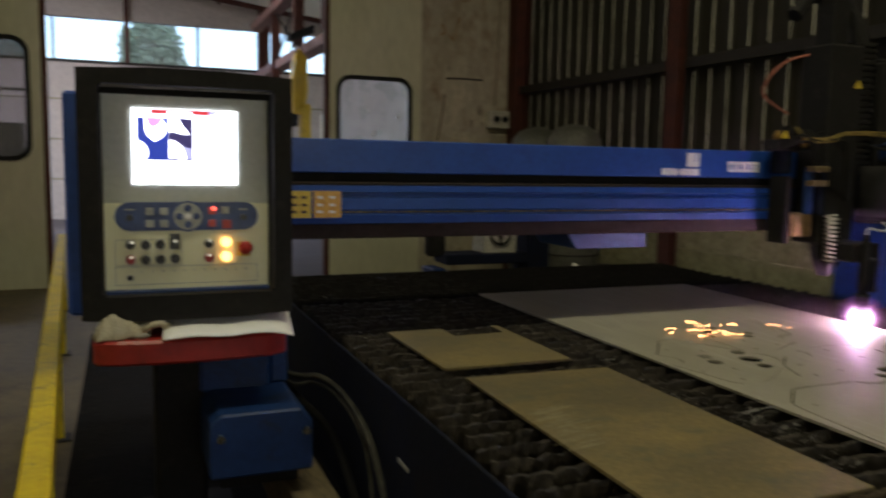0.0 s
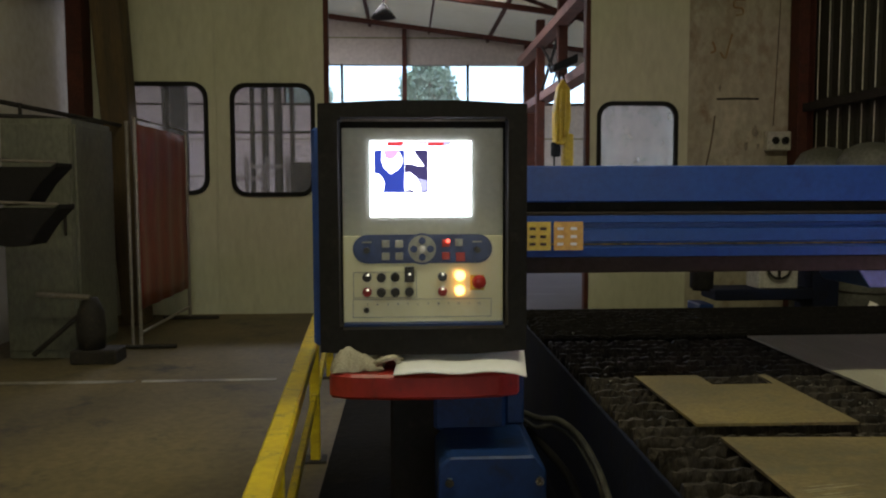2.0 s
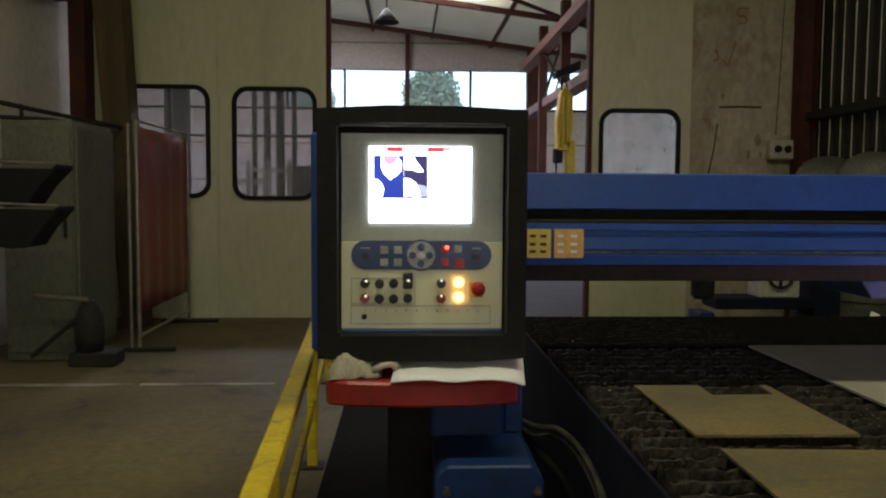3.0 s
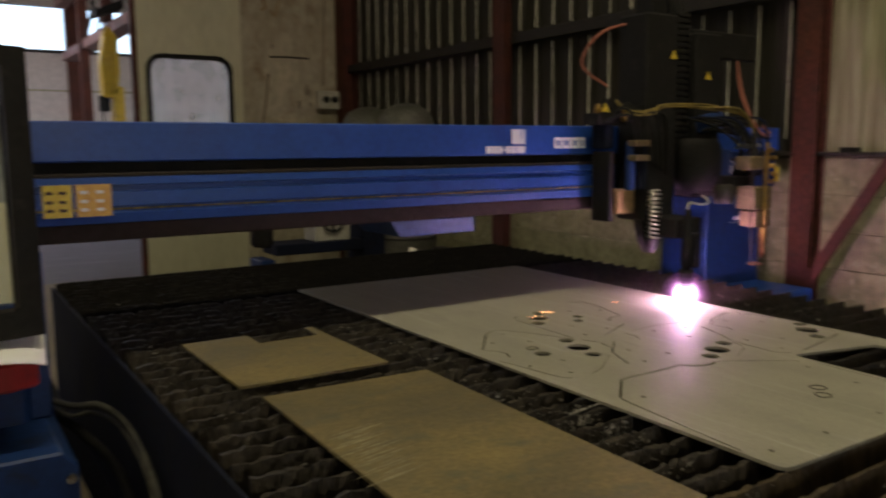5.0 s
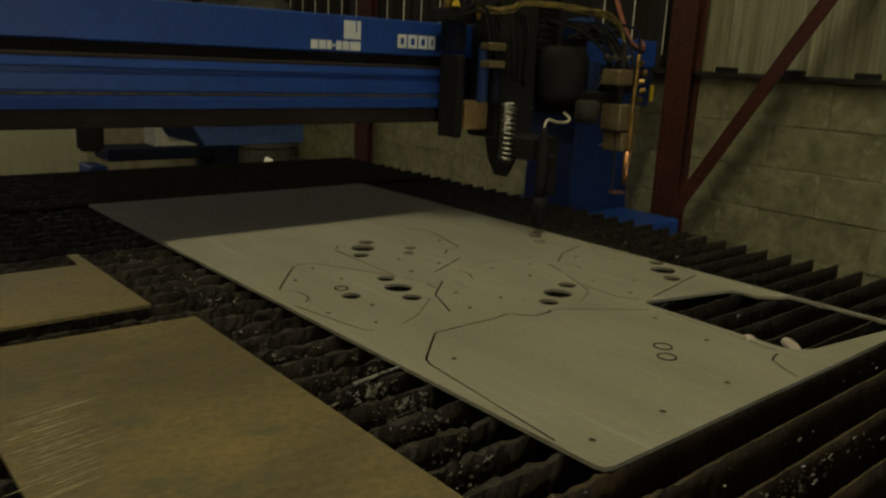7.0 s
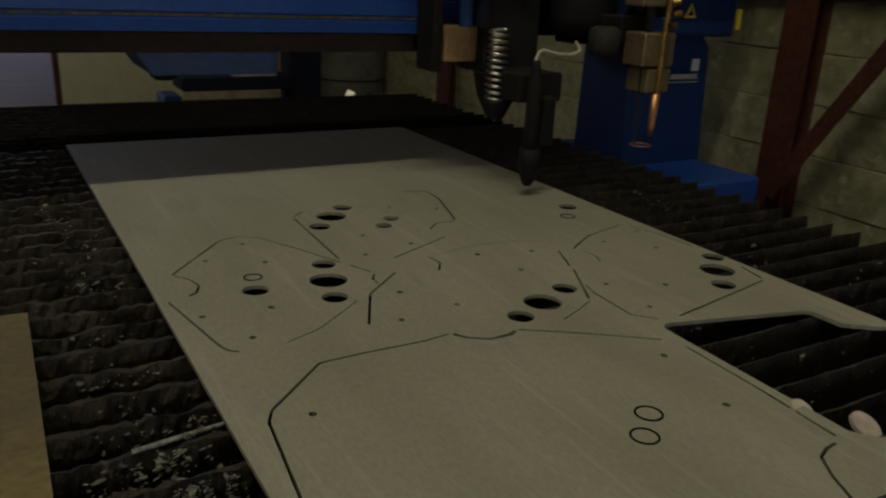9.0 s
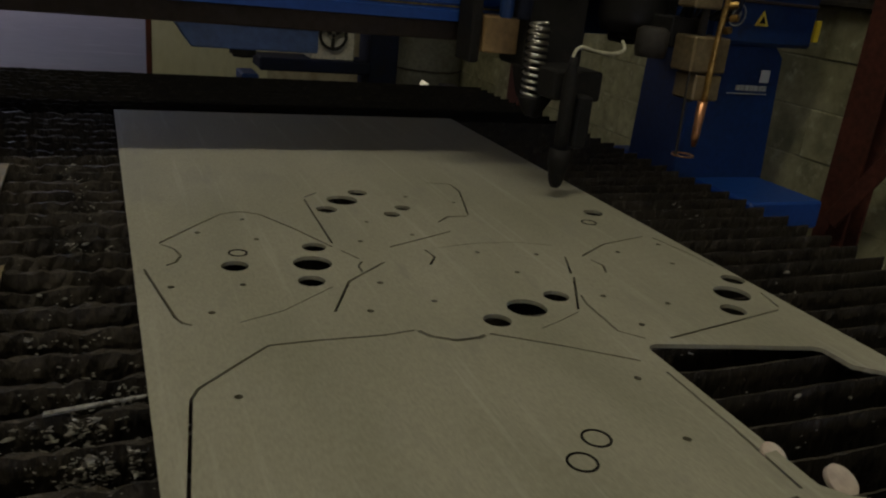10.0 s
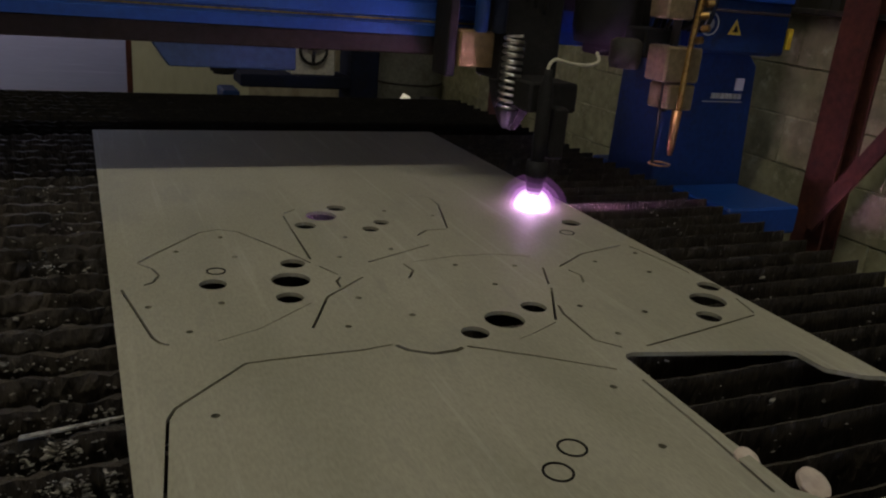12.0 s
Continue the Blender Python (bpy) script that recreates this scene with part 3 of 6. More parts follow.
def door_leaf(name, x0, x1, wx0, wx1, wz0, wz1, pane_mat, label, seams=()):
    """A tall sheet-steel leaf with a rounded window set in black rubber."""
    leaf = sheet([[(x0, 0.0), (x1, 0.0), (x1, 4.62), (x0, 4.62)], rounded(wx0, wx1, wz0, wz1, 0.13)], 0.05)
    leaf.transform(Matrix.Translation((0, WALL + 0.03, 0)) @ pose(0, 0, 0, 90))
    door = structure(name, leaf, M_CREAM, label, "door")
    ring = sheet([rounded(wx0 - 0.03, wx1 + 0.03, wz0 - 0.03, wz1 + 0.03, 0.15), rounded(wx0 + 0.012, wx1 - 0.012, wz0 + 0.012, wz1 - 0.012, 0.12)], 0.03)
    ring.transform(Matrix.Translation((0, WALL + 0.0, 0)) @ pose(0, 0, 0, 90))
    part("window_seal", ring, M_RUBBER, door, "black rubber window seal")
    g = prism(rounded(wx0 - 0.005, wx1 + 0.005, wz0 - 0.005, wz1 + 0.005, 0.13), WALL + 0.026, WALL + 0.034)
    part("pane", g, pane_mat, door, "dusty window pane").visible_shadow = False
    for sx in seams:
        part("seam", box(sx - 0.012, sx + 0.012, WALL - 0.006, WALL + 0.006, 0.03, 4.6, 0.002), M_CREAM, door)
    return door


door_leaf("door_1", -2.52, -1.33, -2.25, -1.44, 1.21, 2.24, M_LEAFGLASS, "cream painted sliding door leaf with a rounded window", (-1.342,))
door_leaf("door_2", -1.33, -0.29, -1.17, -0.41, 1.19, 2.23, M_LEAFGLASS, "cream painted sliding door leaf standing half open")
door_leaf("door_3", 2.33, 3.32, 2.43, 3.19, 1.1, 2.06, M_MILKGLASS, "cream painted sliding door leaf pushed aside")
structure("door_post", box(-0.29, -0.245, WALL - 0.01, WALL + 0.09, 0, 4.62, 0.004), M_REDSTEEL, "brown steel edge of the sliding door", "door edge")
structure("door_post", box(2.285, 2.33, WALL - 0.01, WALL + 0.09, 0, 4.62, 0.004), M_REDSTEEL, "brown steel edge of the sliding door", "door edge")

# roof over the shop with two rooflight slots
for i, (ya, yb) in enumerate(((-6.2, -3.0), (-2.2, 1.25), (1.75, WALL + 0.2))):
    structure("ceiling", box(LEFT - 0.2, RIGHT + 0.25, ya, yb, 6.0, 6.12, 0), M_DARKROOF, "dim sheet roof of the workshop", "ceiling")
for ya, yb in ((-3.0, -2.2), (1.25, 1.75)):
    structure("ceiling", box(LEFT - 0.2, -1.6 if ya > 0 else -2.7, ya, yb, 6.0, 6.12, 0), M_DARKROOF, "dim sheet roof of the workshop", "ceiling")
    structure("ceiling", box(3.9 if ya > 0 else 1.5, RIGHT + 0.25, ya, yb, 6.0, 6.12, 0), M_DARKROOF, "dim sheet roof of the workshop", "ceiling")

for ya, yb, xa, xb in ((-3.0, -2.2, -2.7, 1.5), (1.25, 1.75, -1.6, 3.9)):
    structure("rooflight", box(xa - 0.05, xb + 0.05, ya - 0.05, yb + 0.05, 6.125, 6.15, 0), M_ROOF, "milky rooflight sheet over the roof slot", "rooflight")

# ---------------------------------------------------------------- the hall behind the doors
HB = 17.0
structure("hall_wall_low", box(-9, 9, HB, HB + 0.2, 0, 2.98, 0), M_HALLWALL, "pale block wall of the far hall under its windows")
structure("hall_wall_high", box(-9, 9, HB, HB + 0.2, 3.78, 7.5, 0), M_HALLWALL, "pale panelled wall of the far hall over its windows")
structure("hall_wall_mid", box(-9, -1.95, HB, HB + 0.2, 2.98, 3.78, 0), M_HALLWALL, "pale wall of the far hall beside its windows")
structure("hall_wall_side", box(-9.2, -9, WALL + 0.3, HB + 0.2, 0, 7.5, 0), M_HALLWALL, "side wall of the far hall")
structure("hall_wall_side", box(9, 9.2, WALL + 0.3, HB + 0.2, 0, 7.5, 0), M_HALLWALL, "side wall of the far hall")
for zz in (0.75, 1.5, 2.25):
    structure("hall_wall_joint", box(-9, 9, HB - 0.006, HB + 0.001, zz, zz + 0.03, 0), M_MORTAR, "joint between courses of the hall wall", "wall joint")
structure("hall_wall_joint", box(-9, 9, HB - 0.01, HB + 0.001, 4.3, 4.33, 0), M_MORTAR, "joint between panels of the hall wall", "wall joint")
hall_roof = prism([(-9.2, 5.73), (9.2, 3.4), (9.2, 3.55), (-9.2, 5.88)], WALL + 0.25, HB + 0.3)
structure("hall_ceiling", hall_roof, M_HALLROOF, "pale lined roof of the far hall", "ceiling")
hw = empty("window_band")
tagged(hw, "long band of hall windows with bright daylight", "window", kind="structure")
for i, x in enumerate((-1.95, -0.78, 0.5, 1.8, 3.07, 4.4)):
    red = i == 4
    tall = i in (2, 4)
    part("mullion", box(x - (0.11 if red else 0.045 if tall else 0.025), x + (0.11 if red else 0.045 if tall else 0.025), HB - (0.12 if tall else 0.0), HB + 0.12, (0 if red else 2.98), (5.3 if tall else 3.78), 0.004), M_REDSTEEL if tall else M_DARKSTEEL, hw)
part("window_sill", box(-9, 9, HB - 0.03, HB + 0.2, 2.95, 3.0, 0.004), M_DARKSTEEL, hw)
for a, b in ((-1.95, -0.78), (-0.78, 0.5), (0.5, 1.8), (1.8, 3.07), (3.07, 4.4)):
    part("pane", box(a + 0.03, b - 0.03, HB + 0.08, HB + 0.086, 2.99, 3.77, 0), M_DOORGLASS, hw).visible_shadow = False


def roof_bar(name, a, b, w, material=M_REDSTEEL, label="brown steel roof member of the far hall"):
    d = Vector(b) - Vector(a)
    bm = box(-w / 2, w / 2, -w / 2, w / 2, 0, d.length, 0.003)
    bm.transform(Matrix.Translation(a) @ d.to_track_quat("Z", "Y").to_matrix().to_4x4())
    return structure(name, bm, material, label, "roof member")


for y in (11.0, 13.6, 16.3):
    roof_bar("rafter", (-9, y, 5.61), (9, y, 3.33), 0.085)
for x in (-5, -2.6, -0.2, 2.2, 4.6):
    z = 4.41 - (x - 1.2) * 0.1266
    roof_bar("purlin", (x, WALL + 0.3, z - 0.02), (x, HB, z - 0.02), 0.06)
for x in (-3.8, -1.4, 1.0, 3.4):
    z = 4.41 - (x - 1.2) * 0.1266
    roof_bar("purlin", (x, WALL + 0.3, z - 0.02), (x, HB, z - 0.02), 0.035)
for x in (-1.2, 0.4, 2.0):
    z = 4.41 - (x - 1.2) * 0.1266
    roof_bar("web_bar", (x, 11.0, z - 0.08), (x + 0.8, 11.0, z - 0.5), 0.035)
    roof_bar("web_bar", (x + 0.8, 11.0, z - 0.5), (x + 1.6, 11.0, z - 0.26), 0.035)
lamp = empty("hanging_lamp", pose(0.19, 12.5, 3.76))
tagged(lamp, "dark bell-shaped lamp hanging from the hall roof", "lamp")
part("shade", turned([(0.03, 0.2), (0.06, 0.17), (0.1, 0.12), (0.19, 0.0), (0.18, 0.0), (0.08, 0.11)], 22), M_DARKSTEEL, lamp, smooth=True)
part("stem", tube([(0, 0, 0.19), (0, 0, 0.72)], 0.012, 8), M_DARKSTEEL, lamp)
roof_bar("tie_rod", (-4.0, 11.0, 4.3), (5.5, 11.0, 3.7), 0.04)
roof_bar("tie_rod", (-0.2, 11.0, 4.5), (3.5, 13.6, 3.95), 0.05)
roof_bar("tie_rod", (-2.6, 13.6, 4.75), (2.2, 11.0, 4.2), 0.05)

# crane runway and hoist
crane = empty("overhead_crane")
tagged(crane, "faded red crane runway with a yellow hoist", "crane")
roof = [("runway", (2.8, 9.2, 3.7), (2.8, 16.2, 3.7), 0.2), ("runway", (2.95, 9.2, 2.8), (2.9, 16.2, 2.8), 0.24)]
for nm, a, b, w in roof:
    d = Vector(b) - Vector(a)
    bm = box(-w / 2, w / 2, -0.07, 0.07, 0, d.length, 0.004)
    bm.transform(Matrix.Translation(a) @ d.to_track_quat("Z", "Y").to_matrix().to_4x4())
    part(nm, bm, M_PALEPINK, crane)
for x, y in ((2.82, 14.2), (2.84, 12.4), (2.86, 10.7)):
    part("crane_post", box(x - 0.07, x + 0.07, y - 0.07, y + 0.07, -0.003 if y > 14 else 2.9, 4.1, 0.004), M_REDSTEEL, crane)
part("lattice_bar", tube([(2.82, 14.1, 2.85), (2.84, 12.5, 3.65)], 0.025), M_DARKSTEEL, crane)
part("lattice_bar", tube([(2.82, 14.1, 3.65), (2.84, 12.5, 2.85)], 0.025), M_DARKSTEEL, crane)
part("hoist_body", prism([(2.6, 1.86), (2.7, 1.84), (2.78, 1.9), (2.82, 2.2), (2.81, 2.62), (2.7, 2.76), (2.64, 2.66), (2.585, 2.3)], 11.62, 11.84, "y", 0.015), M_HOIST, crane, "yellow hoist body")
for dx, dz in ((0.05, 0.0), (0.115, 0.05)):
    part("hoist_fold", tube([(2.6 + dx, 11.615, 1.9 + dz), (2.61 + dx, 11.61, 2.3), (2.63 + dx, 11.615, 2.62)], 0.014, 8), M_HOIST, crane, smooth=True)
part("hoist_trolley", prism([(2.56, 2.86), (2.9, 2.98), (2.9, 3.1), (2.56, 2.95)], 11.58, 11.88, "y", 0.01), M_BLACK, crane, "dark trolley of the hoist")
part("hoist_body", box(2.72, 2.86, 11.62, 11.83, 0.9, 2.0, 0.02), M_HOIST, crane, "yellow hoist mast")
part("hoist_motor", cyl(0.07, 0.2, pose(2.62, 11.7, 1.68), bevel=0.01), M_BLACK, crane)
for dx in (0.0, 0.12, 0.24):
    part("hoist_strap", tube([(2.58 + dx * 0.7, 11.7, 2.7), (2.62 + dx * 0.4, 11.7, 2.85)], 0.012), M_BLACK, crane)
part("hoist_hook", tube([(2.6, 11.7, 1.72), (2.6, 11.7, 1.5), (2.2, 11.7, 1.46), (2.2, 11.7, 1.38)], 0.014), M_BLACK, crane)

# racks seen through the door windows
def rack(x, y, w, h, bays, label):
    r = empty("steel_rack", pose(x, y, 0))
    tagged(r, label, "rack", group="racks in the hall")
    for i in range(bays + 1):
        part("upright", box(w * i / bays - 0.03, w * i / bays + 0.03, -0.03, 0.03, -0.003, h, 0.003), M_TUBE, r)
    for z in (0.35, h * 0.55, h * 0.9):
        part("shelf_beam", box(0.03, w - 0.03, -0.02, 0.02, z, z + 0.06, 0.003), M_TUBE, r)
    return r


rack(-1.76, 12.0, 0.58, 1.7, 2, "grey steel rack behind the door window")
rack(-1.95, 11.6, 0.5, 1.5, 1, "low grey steel frame in the hall")
tagged(part("crate", box(-1.12, -0.82, 11.9, 12.3, -0.003, 1.62, 0.01), M_DARKSTEEL), "dark steel cabinet beside the rack in the hall", "cabinet", group="cabinets in the hall")
part("hall_pipe", tube([(-3.4, 12.05, 2.05), (-0.6, 12.05, 2.05)], 0.02), M_DARKSTEEL)
tagged(bpy.data.objects["hall_pipe"], "dark pipe running between the hall posts", "pipe", kind="structure")
for x, w, z in ((-2.93, 0.21, 3.4), (-3.05, 0.06, 3.2), (-1.61, 0.07, 3.2), (-1.43, 0.1, 3.6), (-1.78, 0.04, 3.1), (-1.2, 0.05, 3.3), (-4.2, 0.3, 3.6)):
    structure("hall_post", box(x, x + w, 12.4, 12.6, 0, z + 2.2, 0.004), M_DARKSTEEL, "dark steel post in the hall", "post")
for x, w, h in ((3.2, 0.3, 1.9), (3.55, 0.25, 1.55), (4.3, 0.7, 2.6), (3.9, 0.35, 1.7)):
    tagged(part("machine_cabinet", box(x, x + w, 11.9, 12.5, -0.003, h, 0.01), M_GREYBOX), "grey machine cabinet in the hall", "cabinet", group="cabinets in the hall")

# outside: ground and a tree seen through the hall windows
structure("ground", box(-60, 60, HB + 0.3, 90, -0.4, -0.15, 0), M_GRASS, "rough ground outside the hall", "ground")


def tree(x, y, h, spread, seed):
    rnd = random.Random(seed)
    t = empty("tree", pose(x, y, -0.15))
    tagged(t, "leafy green tree outside the hall windows", "tree", group="trees outside")
    trunk = tube([(0, 0, 0), (0.1, 0, h * 0.3), (0.0, 0.1, h * 0.6), (0.15, 0, h * 0.85)], 0.16)
    for k in range(7):
        a = rnd.uniform(0, 6.28)
        z = h * rnd.uniform(0.3, 0.7)
        tube([(0.05, 0, z), (math.cos(a) * spread * 0.5, math.sin(a) * spread * 0.5, z + h * 0.15)], 0.05, 6, trunk)
    part("trunk", trunk, M_TIMBER, t)
    verts, faces = [], []
    for k in range(9000):
        v = Vector((rnd.gauss(0, 1), rnd.gauss(0, 1), rnd.gauss(0, 1))).normalized() * rnd.uniform(0.45, 1.0) ** 0.5
        lump = 0.75 + 0.35 * noise.noise(v * 2.2 + Vector((seed, 0, 0)))
        c = Vector((v.x * spread * lump, v.y * spread * lump, h * 0.65 + v.z * h * 0.42 * lump))
        q = Euler((rnd.uniform(0, 6), rnd.uniform(0, 6), rnd.uniform(0, 6))).to_matrix()
        s = rnd.uniform(0.035, 0.085)
        i = len(verts)
        verts += [c + q @ Vector(p) * s for p in ((-1, -0.5, 0), (1, -0.5, 0.1), (0.8, 0.6, 0), (-0.7, 0.6, 0.2))]
        faces += [(i, i + 1, i + 2, i + 3)]
    me = bpy.data.meshes.new("crown")
    me.from_pydata(verts, [], faces)
    me.materials.append(M_LEAF)
    c = new("crown", me)
    c.parent = t


tree(1.22, 27.0, 6.1, 1.35, 3)
tree(-2.75, 28.0, 5.6, 1.2, 5)

# ---------------------------------------------------------------- left side of the shop
def storage_cabinet():
    c = empty("storage_cabinet", pose(-2.4, 6.4, 0))
    tagged(c, "tall grey-green steel cabinet, grimy", "cabinet")
    part("body", box(0, 0.5, 0.0, 0.75, 0.0, 1.74, 0.006), M_CABINET, c)
    part("door", box(0.01, 0.49, -0.022, 0.0, 0.06, 1.7, 0.005), M_CABINET, c)
    part("door", box(0.5, 0.522, 0.02, 0.73, 0.06, 1.7, 0.005), M_CABINET, c)
    part("door_handle", box(0.44, 0.455, -0.05, -0.02, 0.9, 1.05, 0.004), M_DARKSTEEL, c)
    return c


storage_cabinet()
sh = empty("wall_shelf", pose(-2.75, 5.6, 0))
tagged(sh, "two dark steel scoop bins on brackets at the side wall", "shelf")
for z, reach in ((1.4, 1.08), (1.14, 1.085)):
    part("bin", prism([(0.0, z - 0.02), (reach - 0.04, z - 0.03), (reach, z), (reach, z - 0.03), (reach - 0.1, z - 0.13), (reach - 0.19, z - 0.26), (reach - 0.3, z - 0.27), (0.0, z - 0.17)], 0.0, 0.24, "y", 0.006), M_BLACK, sh)
    part("bracket", tube([(0.0, -0.012, z - 0.06), (0.72, -0.012, z + 0.012), (reach, -0.012, z)], 0.009, 8), M_TUBE, sh)
    part("strut", tube([(0.0, -0.012, z + 0.06), (0.5, -0.012, z + 0.03), (0.8, 0.1, z + 0.01)], 0.012, 8), M_BLACK, sh)
rack_top = empty("pipe_rack", pose(0, 0, 0))
tagged(rack_top, "steel tubes lying on top of the cabinet", "tubes")
part("pipe", tube([(-2.74, 5.2, 1.93), (-2.3, 6.6, 1.84), (-2.0, 8.1, 1.8)], 0.018), M_DARKSTEEL, rack_top)
part("pipe", tube([(-2.6, 6.3, 1.758), (-2.2, 6.5, 1.758), (-1.9, 7.0, 1.758)], 0.016), M_DARKSTEEL, rack_top)
part("pipe", tube([(-2.3, 6.5, 1.74), (-2.3, 6.5, 1.86)], 0.014), M_DARKSTEEL, rack_top)

beam = bmesh.new()
box(-0.17, 0.17, -0.12, 0.12, 0, 3.9, 0.012, beam)
for v in beam.verts:
    v.co.x *= 0.62 + 0.06 * v.co.z
    v.co.x += 0.015 * math.sin(v.co.z * 3)
tagged(part("timber_beam", beam, M_TIMBER, m=pose(-1.99, 7.95, 0.0, 0, -3.2, 0)), "old brown timber beam leaning upright against the wall", "beam")

scr = empty("welding_screen", pose(-1.56, 6.72, 0))
tagged(scr, "red translucent welding curtain in a tube frame", "screen")
part("frame", tube([(0, 0, 0.03), (0, 0, 1.77), (0, 1.4, 1.77), (0, 1.4, 0.03)], 0.016), M_TUBE, scr)
part("frame_rail", tube([(0, 0, 0.12), (0, 1.4, 0.12)], 0.013), M_TUBE, scr)
part("stand_tube", tube([(-0.06, 0, 0.03), (-0.06, 0, 1.75)], 0.013), M_TUBE, scr)
for y in (0, 1.4):
    part("foot", tube([(-0.25, y, 0.016), (0.27, y, 0.016)], 0.016), M_DARKSTEEL, scr)
cu = bmesh.new()
g = [[cu.verts.new((0.008 * math.sin(j * 0.9) + 0.004 * math.sin(i), 0.03 + 1.34 * j / 28, 0.3 + 1.43 * i / 10)) for j in range(29)] for i in range(11)]
for i in range(10):
    for j in range(28):
        cu.faces.new((g[i][j], g[i][j + 1], g[i + 1][j + 1], g[i + 1][j]))
ext = bmesh.ops.extrude_face_region(cu, geom=cu.faces[:])
bmesh.ops.translate(cu, verts=[v for v in ext["geom"] if isinstance(v, bmesh.types.BMVert)], vec=(-0.004, 0, 0))
part("curtain", cu, M_CURTAIN, scr, "dull red plastic curtain", smooth=True)

vice = empty("hand_press", pose(-1.75, 6.25, 0))
tagged(vice, "small dark hand press with a lever on the floor", "tool")
part("stand", box(-0.12, 0.2, -0.1, 0.12, 0.0, 0.1, 0.01), M_DARKSTEEL, vice)
part("body", turned([(0.09, 0.1), (0.1, 0.22), (0.09, 0.36), (0.05, 0.46)], 16), M_DARKSTEEL, vice, "dark rounded body", True)
part("lever", tube([(-0.35, -0.05, 0.5), (0.02, -0.05, 0.47)], 0.02), M_TUBE, vice)
part("brace_bar", tube([(-0.4, -0.02, 0.06), (-0.05, -0.02, 0.36)], 0.018), M_DARKSTEEL, vice)

# yellow guard rail
rail = empty("guard_rail", pose(0.3, 0, 0, 0, 0, 3.1))
tagged(rail, "scuffed yellow guard rail beside the machine", "guard rail")
part("top_rail", box(-0.03, 0.03, 0.9, 7.3, 0.55, 0.6, 0.006), M_YELLOW, rail)
part("lower_rail", box(-0.012, 0.012, 0.9, 7.28, 0.27, 0.31, 0.004), M_YELLOW, rail)
for y in (0.95, 2.47, 4.08, 5.69, 7.2):
    part("post", box(-0.022, 0.022, y - 0.022, y + 0.022, 0.0, 0.55, 0.004), M_YELLOW, rail)
    part("base_plate", box(-0.05, 0.05, y - 0.05, y + 0.05, 0.0, 0.01, 0.002), M_DARKSTEEL, rail)
# ---------------------------------------------------------------- the cutting bed
BX0, BX1, BY0, BY1 = 1.12, 3.76, 1.16, 4.85
bed = empty("cutting_bed")
tagged(bed, "steel cutting table with slag-crusted support slats", "cutting table")
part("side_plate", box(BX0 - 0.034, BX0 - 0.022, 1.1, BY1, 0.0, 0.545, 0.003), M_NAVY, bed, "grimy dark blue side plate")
part("paint_scrape", box(BX0 - 0.0358, BX0 - 0.0338, 2.41, 2.5, 0.352, 0.366, 0), M_KEYGREY, bed, "small pale scrape on the blue side plate")
part("side_plate", box(BX1 + 0.002, BX1 + 0.03, 1.1, BY1, 0.0, 0.5, 0.004), M_RUST, bed)
part("end_plate", box(BX0, BX1, BY1 - 0.03, BY1, 0.0, 0.56, 0.004), M_DARKPLATE, bed)
FY = 1.1  # outer face of the front plate
part("end_plate", box(BX0 - 0.02, BX1, FY, FY + 0.014, 0.0, 0.572, 0.003), M_LITSLAT, bed, "rusty brown front plate")
for x in (1.25, 2.0, 2.76, 3.5):
    part("cell_plate", box(x - 0.004, x + 0.004, FY + 0.0145, FY + 0.14, 0.2, 0.53, 0.001), M_LITSLAT, bed)
part("foot_beam", box(BX0 - 0.1, BX1 + 0.1, BY0 - 0.42, BY0 - 0.3, 0.2, 0.34, 0.006), M_RUST, bed, "rusty beam before the table")
part("tray_floor", box(BX0, BX1, FY + 0.016, BY1 - 0.03, 0.16, 0.2, 0), M_NEARBLACK, bed)
for x in (1.45, 2.4, 3.35):
    part("cross_bearer", box(x - 0.03, x + 0.03, BY0 + 0.016, BY1 - 0.03, 0.2, 0.4, 0.004), M_DARKSTEEL, bed)


